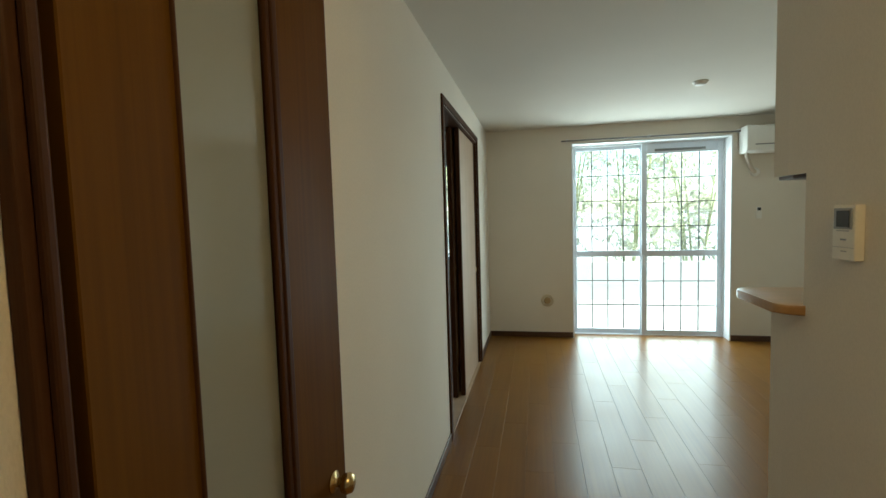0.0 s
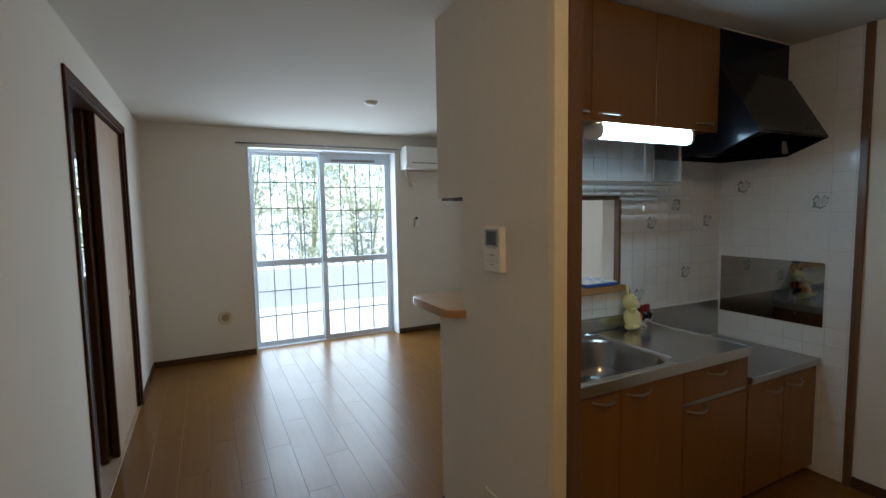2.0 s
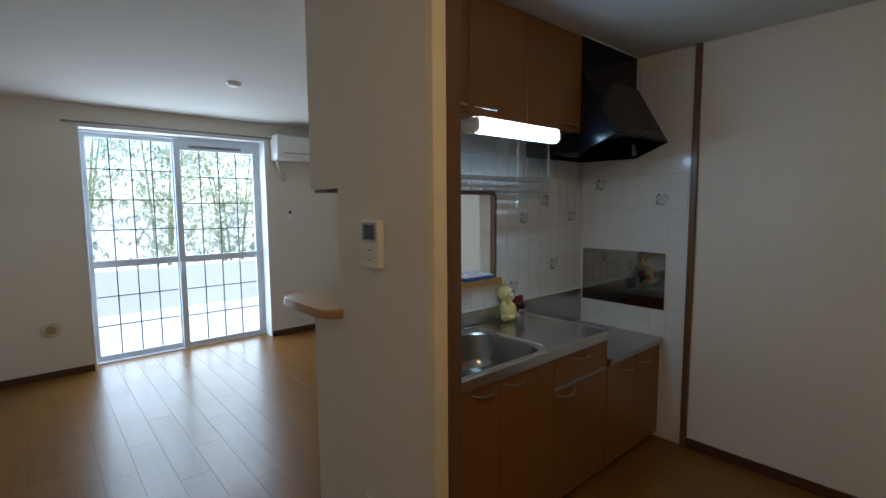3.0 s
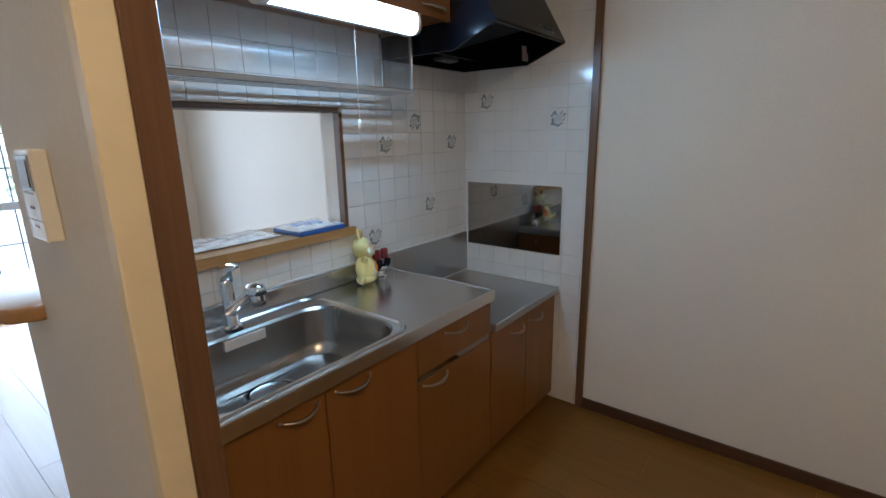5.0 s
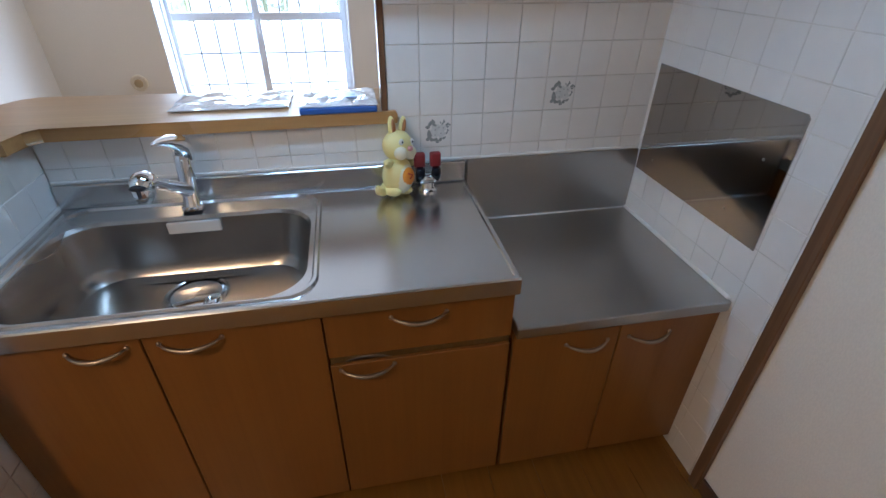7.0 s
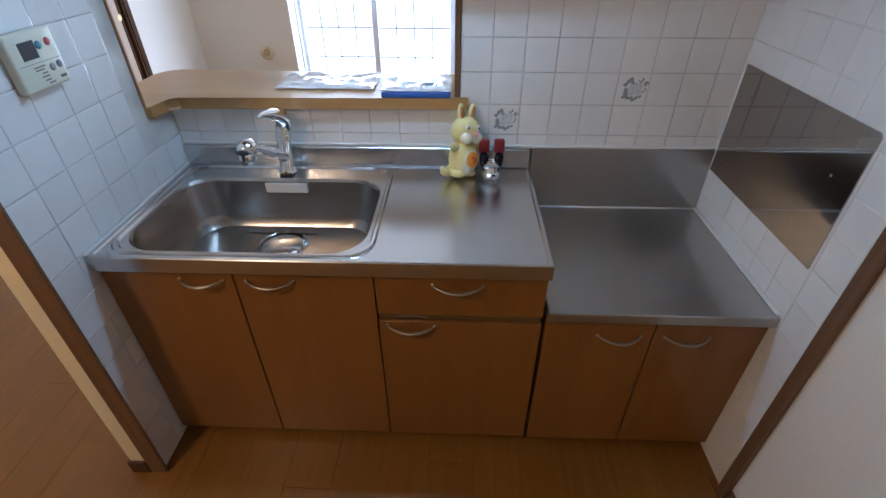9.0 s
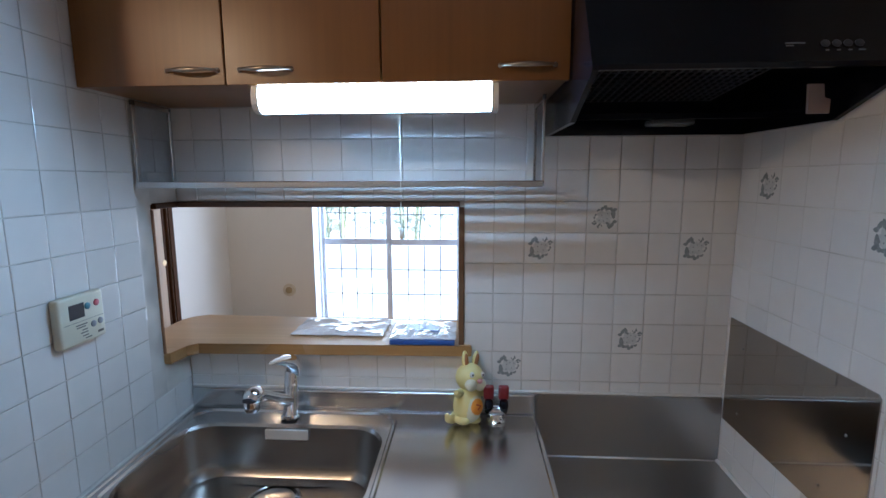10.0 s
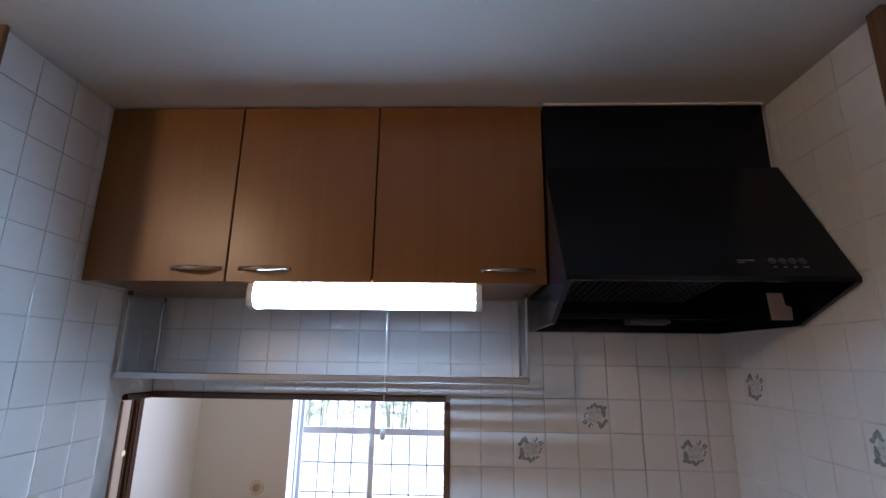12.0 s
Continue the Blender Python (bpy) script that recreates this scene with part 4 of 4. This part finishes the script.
for s in (-1, 1):
    bm = bmesh.new()
    add_ball(bm, toy_at(0.020 * s, -0.032, 0.128), (0.022, 0.017, 0.020), 0, 14, 10, face)
    part(toy, "cheek", bm, CRM, True)
    bm = bmesh.new()
    add_ball(bm, toy_at(0.022 * s, -0.036, 0.160), (0.0085, 0.005, 0.0095), 0, 12, 8, face)
    part(toy, "eye", bm, WHITEP, True)
    bm = bmesh.new()
    add_ball(bm, toy_at(0.022 * s, -0.0405, 0.160), (0.0032, 0.002, 0.0036), 0, 8, 6, face)
    part(toy, "pupil", bm, SCREEN, True)
    bm = bmesh.new()
    tl = face @ pose(0, 0, 0, 0, 10 * s, 0)
    add_ball(bm, toy_at(0.022 * s, 0.002, 0.200), (0.0135, 0.009, 0.032), 0, 14, 10, tl)
    part(toy, "ear", bm, YEL, True)
    bm = bmesh.new()
    add_ball(bm, toy_at(0.022 * s, -0.005, 0.200), (0.008, 0.004, 0.024), 0, 12, 8, tl)
    part(toy, "inner_ear", bm, BRN, True)
    bm = bmesh.new()
    add_tube(bm, [toy_at(0.038 * s, -0.004, 0.100), toy_at(0.053 * s, -0.012, 0.096), toy_at(0.064 * s, -0.018, 0.102)], [0.013, 0.012, 0.009], 12)
    add_ball(bm, toy_at(0.064 * s, -0.018, 0.102), (0.010, 0.010, 0.010), 0, 10, 8)
    part(toy, "arm", bm, YEL, True)
bm = bmesh.new()
add_ball(bm, toy_at(0.002, -0.049, 0.142), (0.010, 0.007, 0.008), 0, 12, 8, face)
part(toy, "nose", bm, PNK, True)
bm = bmesh.new()
add_ball(bm, toy_at(0.004, -0.041, 0.060), (0.025, 0.008, 0.027), 0, 16, 10, face)
part(toy, "pouch", bm, ORG, True)
bm = bmesh.new()
add_tube(bm, [toy_at(-0.006, -0.0485, 0.070), toy_at(0.012, -0.0485, 0.064), toy_at(0.002, -0.0485, 0.053)], 0.003, 6)
part(toy, "mark", bm, RED, True)
bm = bmesh.new()
add_tube(bm, [toy_at(-0.020, 0.025, 0.020), toy_at(-0.045, 0.020, 0.013), toy_at(-0.068, 0.010, 0.018), toy_at(-0.080, 0.002, 0.030)], [0.020, 0.015, 0.012, 0.008], 12)
add_ball(bm, toy_at(-0.080, 0.002, 0.030), (0.008, 0.008, 0.008), 0, 10, 8)
part(toy, "tail", bm, YEL, True)

# ---- papers on the ledge ----
SHEEN = plain("clear_plastic_wrap", (0.84, 0.86, 0.90), 0.14, 0, 0.06, 40, 0.0, 300, 0.6)
folder = thing("file_folder", (0.81, 0.07, LZ), "blue file folder in crumpled clear wrap on the ledge", "folder")
bm = bmesh.new()
add_box(bm, (0.700, -0.018, LZ), (0.918, 0.165, LZ + 0.018), 0.004, 2)
part(folder, "cover", bm, plain("blue_folder", (0.045, 0.12, 0.40), 0.35))


def crumple(of, name, x0, x1, y0, y1, z, amp, mat, seed, nx=30, ny=18):
    bm = bmesh.new()
    grid = []
    for j in range(ny + 1):
        row = []
        for i in range(nx + 1):
            u, v = i / nx, j / ny
            p = Vector((x0 + (x1 - x0) * u, y0 + (y1 - y0) * v, 0))
            n = noise.noise(Vector((u * 5 + seed, v * 3, seed))) + 0.6 * abs(noise.noise(Vector((u * 11, v * 5 + seed, 2.0))))
            edge = min(u, 1 - u, v, 1 - v) * 8
            p.z = z + max(0.0, amp * (0.55 + n) * min(1, edge + 0.15))
            p.y += 0.004 * noise.noise(Vector((u * 6, seed, v)))
            p.x += 0.005 * noise.noise(Vector((v * 4, u * 2, seed)))
            row.append(bm.verts.new(p))
        grid.append(row)
    low = [[bm.verts.new((v.co.x, v.co.y, z - 0.0012)) for v in row] for row in grid]
    for j in range(ny):
        for i in range(nx):
            bm.faces.new((grid[j][i], grid[j][i + 1], grid[j + 1][i + 1], grid[j + 1][i]))
            bm.faces.new((low[j][i], low[j + 1][i], low[j + 1][i + 1], low[j][i + 1]))
    loop = [(0, i) for i in range(nx)] + [(j, nx) for j in range(ny)] + [(ny, i) for i in range(nx, 0, -1)] + [(j, 0) for j in range(ny, 0, -1)]
    for (a, b), (c, d) in zip(loop, loop[1:] + loop[:1]):
        bm.faces.new((grid[a][b], low[a][b], low[c][d], grid[c][d]))
    return part(of, name, bm, mat)


crumple(folder, "wrap", 0.698, 0.920, -0.010, 0.175, LZ + 0.0205, 0.009, SHEEN, 3.0)
part_box(folder, "label", (0.745, 0.055, LZ + 0.0250), (0.860, 0.125, LZ + 0.0285), plain("pale_blue_label", (0.30, 0.42, 0.72), 0.3))
pap = thing("leaflets", (0.49, 0.15, LZ), "white leaflets in a crumpled clear bag on the ledge", "papers")
part_box(pap, "sheets", (0.36, 0.085, LZ), (0.645, 0.225, LZ + 0.004), plain("white_paper", (0.78, 0.78, 0.78), 0.6))
crumple(pap, "bag", 0.335, 0.665, 0.058, 0.245, LZ + 0.006, 0.009, SHEEN, 7.5)

# ---- outside ----
structure("ground", [((-400, NY + 0.17, -0.5), (400, 500, -0.28))], plain("pale_concrete", (0.21, 0.215, 0.22), 0.9, 0, 0.1, 0.8, 0.2, 30), "pale sunlit concrete yard", "ground")
structure("garden_wall", [((-30, 7.1, -0.28), (30, 7.25, 0.42))], plain("white_render", (0.29, 0.30, 0.305), 0.9, 0, 0.05, 1.5), "low white garden wall", "garden wall")
LEAF, lt, lb = nodes_of("leaf_green")
lb.inputs["Base Color"].default_value = (0.17, 0.20, 0.11, 1)
lb.inputs["Roughness"].default_value = 0.45
tl = lt.nodes.new("ShaderNodeBsdfTranslucent")
lt.links.new(ramp(lt, mottle(lt, 2.0), (0.3, (0.58, 0.60, 0.47)), (0.7, (0.80, 0.80, 0.67))), tl.inputs[0])
lm = lt.nodes.new("ShaderNodeMixShader")
lm.inputs[0].default_value = 0.7
lt.links.new(lb.outputs[0], lm.inputs[1])
lt.links.new(tl.outputs[0], lm.inputs[2])
lt.links.new(lm.outputs[0], lt.nodes["Material Output"].inputs[0])
CULM = plain("bamboo_culm", (0.34, 0.36, 0.20), 0.5, 0, 0.15, 6)


def bamboo(x, y, h, spread, n, seed):
    """A clump of thin jointed culms that lean outwards, with tufts of long narrow leaves."""
    rnd = random.Random(seed)
    ob = thing("bamboo", (x, y, -0.28), "pale green leafy bamboo clump in full sunlight", "bamboo", "bamboo beyond the yard")
    tips = []
    for c in range(6):
        bm = bmesh.new()
        ang = rnd.uniform(0, 6.28)
        r0 = rnd.uniform(0.05, 0.45)
        foot = Vector((x + r0 * math.cos(ang), y + r0 * math.sin(ang), -0.28))
        top = foot + Vector((math.cos(ang) * spread * rnd.uniform(0.1, 0.5), math.sin(ang) * spread * 0.3, h * rnd.uniform(0.75, 1.0)))
        pts, rad = [], []
        for k in range(13):
            u = k / 12
            p = foot.lerp(top, u) + Vector((math.cos(ang), math.sin(ang), 0)) * 0.3 * u ** 3
            pts += [p, p + Vector((0, 0, 0.012))]
            rad += [0.026 * (1 - 0.75 * u), 0.030 * (1 - 0.75 * u)]
            if k > 1:
                for _ in range(3):
                    a2 = rnd.uniform(0, 6.28)
                    ln = spread * rnd.uniform(0.25, 0.75)
                    e = p + Vector((math.cos(a2) * ln, math.sin(a2) * ln, rnd.uniform(-0.05, 0.35)))
                    add_tube(bm, [p, (p + e) / 2 + Vector((0, 0, 0.08)), e], [0.007, 0.005, 0.003], 5)
                    tips += [e, (p + e) / 2 + Vector((0, 0, 0.08)), e.lerp(p, 0.25)]
        add_tube(bm, pts, rad, 8)
        part(ob, "culm", bm, CULM, True)
    verts, faces = [], []
    for k in range(n // 5):
        c = rnd.choice(tips) + Vector((rnd.gauss(0, 0.12), rnd.gauss(0, 0.12), rnd.gauss(0, 0.12)))
        fan = rnd.uniform(0, 6.28)
        for _ in range(5):
            q = Euler((rnd.uniform(-0.7, 0.7), rnd.uniform(-0.1, 1.0), fan + rnd.gauss(0, 0.6))).to_matrix()
            l, w = rnd.uniform(0.13, 0.23), rnd.uniform(0.011, 0.019)
            i = len(verts)
            for p in ((0, 0, 0), (l * 0.4, -w, 0.012), (l, 0, -0.03), (l * 0.4, w, 0.012)):
                verts.append(tuple(c + q @ Vector(p) - Vector((x, y, -0.28))))
            faces.append((i, i + 1, i + 2, i + 3))
    me = bpy.data.meshes.new("foliage")
    me.from_pydata(verts, [], faces)
    me.materials.append(LEAF)
    cr = tagged(new("foliage", me), kind="stuff")
    cr.parent = ob


for k, (x, y, h, s) in enumerate(((-4.9, 8.7, 4.9, 1.3), (-3.3, 9.2, 5.4, 1.4), (-1.9, 8.6, 5.0, 1.2), (-0.5, 9.3, 5.2, 1.3), (0.9, 8.7, 5.4, 1.3), (2.4, 9.2, 4.6, 1.3), (4.0, 8.8, 4.4, 1.3), (5.8, 9.3, 4.6, 1.4))):
    bamboo(x, y, h, s, 3800, 11 + k)


# ---- pieces of walls and floor ----
def grout(name, of, lo, hi):
    bm = bmesh.new()
    add_box(bm, lo, hi)
    ob = new(name, finish(bm, name, GROUT))
    ob.parent = of


ZR = lines(0.892, PZ, 0.0, H)
grout("tile_bed", back, (OR + 0.014, 0.0035, 0), (EX, TB - 0.0005, H))
grout("tile_bed", back, (0.0, 0.0035, 0), (OR + 0.014, TB - 0.0005, LZ - 0.037))
grout("tile_bed", back, (0.0, 0.0035, OT + 0.005), (OR + 0.014, TB - 0.0005, H))
XR = lines(1.7265, PX, 0.0, EX)
ZB = lines(0.892, PZ, 0.84, 1.80)
low = [z for z in ZB if z < LZ - 0.04] + [LZ - 0.037]
hig = [OT + 0.005] + [z for z in ZB if z > OT + 0.02]
mid = [x for x in XR if x < OR] + [OR + 0.014]
rgt = [OR + 0.014] + [x for x in XR if x > OR + 0.02]


def on_back(u, z):
    return pose(u, 0.0055, z)


lay(back, mid, low, 0, on_back)
lay(back, mid, hig, 0, on_back)
lay(back, rgt, ZB, 0, on_back)
YR = lines(-0.0925, PX, -0.6925, 0.0)
grout("tile_bed", side, (-TB + 0.0005, -0.6885, 0), (-0.0035, NOTCH, H))
grout("tile_bed", side, (-TB + 0.0005, NOTCH, 0), (-0.0035, 0.003, LZ - 0.037))
grout("tile_bed", side, (-TB + 0.0005, NOTCH, OT + 0.005), (-0.0035, 0.003, H))
YL = lines(-0.195, 0.0985, -0.6885, 0.0)
lay(side, YL, lines(0.886, PZ, 0.0, H), 90, lambda u, z: pose(-0.0055, u, z), lambda a, b, c, d: b > NOTCH and d > LZ - 0.05 and c < OT)
grout("tile_bed", east, (EX - 0.0008, -0.6925, 0), (EX + 0.002, 0.003, H))
lay(east, YR, ZR, -90, lambda u, z: pose(EX + 0.0035, u, z))

# floor boards
BW, BL = 0.1515, 0.909
bms = {}


def board_mesh(w, l):
    key = (round(w, 4), round(l, 4))
    if key not in bms:
        bm = bmesh.new()
        add_box(bm, (-w / 2 + 0.0005, -l / 2 + 0.0005, -0.012), (w / 2 - 0.0005, l / 2 - 0.0005, 0.0))
        edges = [e for e in bm.edges if all(v.co.z > -0.001 for v in e.verts)]
        bmesh.ops.bevel(bm, geom=edges, offset=0.0003, segments=1, affect="EDGES", profile=0.5)
        bms[key] = finish(bm, "floor_board", FLOOR)
    return bms[key]


x, col = WX, 0
while x < EX - 0.01:
    w = min(BW, EX - x)
    ys = lines(SY + (col * 0.37 % 1) * BL, BL, SY, NY + 0.164)
    for y0, y1 in zip(ys, ys[1:]):
        if y1 - y0 < 0.03:
            continue
        ob = new("floor_board", board_mesh(w, y1 - y0))
        ob.location = (x + w / 2, (y0 + y1) / 2, 0)
        ob.parent = floor
    x += BW
    col += 1


# printed flower motifs on some tiles
PETAL = plain("grey_petal_print", (0.60, 0.61, 0.60), 0.2, 0, 0.12, 60)
SPRIG = plain("dark_sprig_print", (0.27, 0.29, 0.29), 0.25, 0, 0.25, 80)


def motif_mesh():
    rnd = random.Random(5)
    bm = bmesh.new()
    laid = itertools.count()

    def blade(cx, cz, ang, l, w, mat, lift):
        lift += 0.00002 * next(laid)
        d, n = Vector((math.cos(ang), math.sin(ang))), Vector((-math.sin(ang), math.cos(ang)))
        pts = []
        for k in range(10):
            t = 2 * math.pi * k / 10
            wob = 1 + 0.16 * math.sin(3 * t + ang)
            p = Vector((cx, cz)) + d * (l * math.cos(t) * wob) + n * (w * math.sin(t) * wob)
            pts.append((p.x, p.y))
        add_prism(bm, pts, "y", -lift, 0.0, mat)

    # dark leaves round a pale bloom, thin twigs at one side
    for x, z, ang, l, w in ((-25, 27, 60, 9, 6), (-15, 32, 110, 9, 6), (-33, 16, 20, 9, 6), (-11, 21, 150, 8, 5), (-28, -9, 95, 14, 8), (-33, -25, 50, 8, 6), (-21, -27, 140, 9, 6),
                            (-9, -28, 30, 9, 5), (-1, -34, 100, 8, 6), (10, -28, 60, 9, 5), (22, -24, 20, 7, 4), (31, -7, 60, 6, 3), (35, 2, 110, 5, 3), (17, 25, 70, 8, 3), (22, 33, 100, 6, 3),
                            (32, 22, 40, 7, 4), (40, 21, 150, 5, 3), (34, 14, 20, 5, 3), (10, 29, 120, 4, 2)):
        blade(x * 0.00092, z * 0.00092, radians(ang + rnd.uniform(-12, 12)), l * 0.00092, w * 0.00092, 1, 0.0003)
    for x, z, s in ((-8, 5, 1.35), (11, -7, 1.35), (-9, -12, 1.0), (19, 11, 0.9), (4, 13, 0.9)):
        cx, cz = x * 0.00092, z * 0.00092
        for k in range(5):
            a = radians(72 * k + 20 * s * 50)
            blade(cx + 0.006 * s * math.cos(a), cz + 0.006 * s * math.sin(a), a, 0.0058 * s, 0.0044 * s, 0, 0.0005)
        blade(cx, cz, 0.3, 0.0020, 0.0018, 1, 0.0007)
    return finish(bm, "flower_print", [PETAL, SPRIG])


FLOWER = motif_mesh()
for of, m in ((back, pose(1.0985, -0.0002, 0.942)), (back, pose(1.4905, -0.0002, 1.042)), (back, pose(1.1925, -0.0002, 1.342)), (back, pose(1.3925, -0.0002, 1.441, 0, 180, 0)), (back, pose(1.679, -0.0002, 1.342)),
              (east, pose(EX - 0.0022, -0.141, 1.540, 0, 0, -90)), (east, pose(EX - 0.0022, -0.534, 1.442, 0, 0, -90))):
    ob = new("flower_print", FLOWER)
    ob.matrix_basis = m
    ob.parent = of
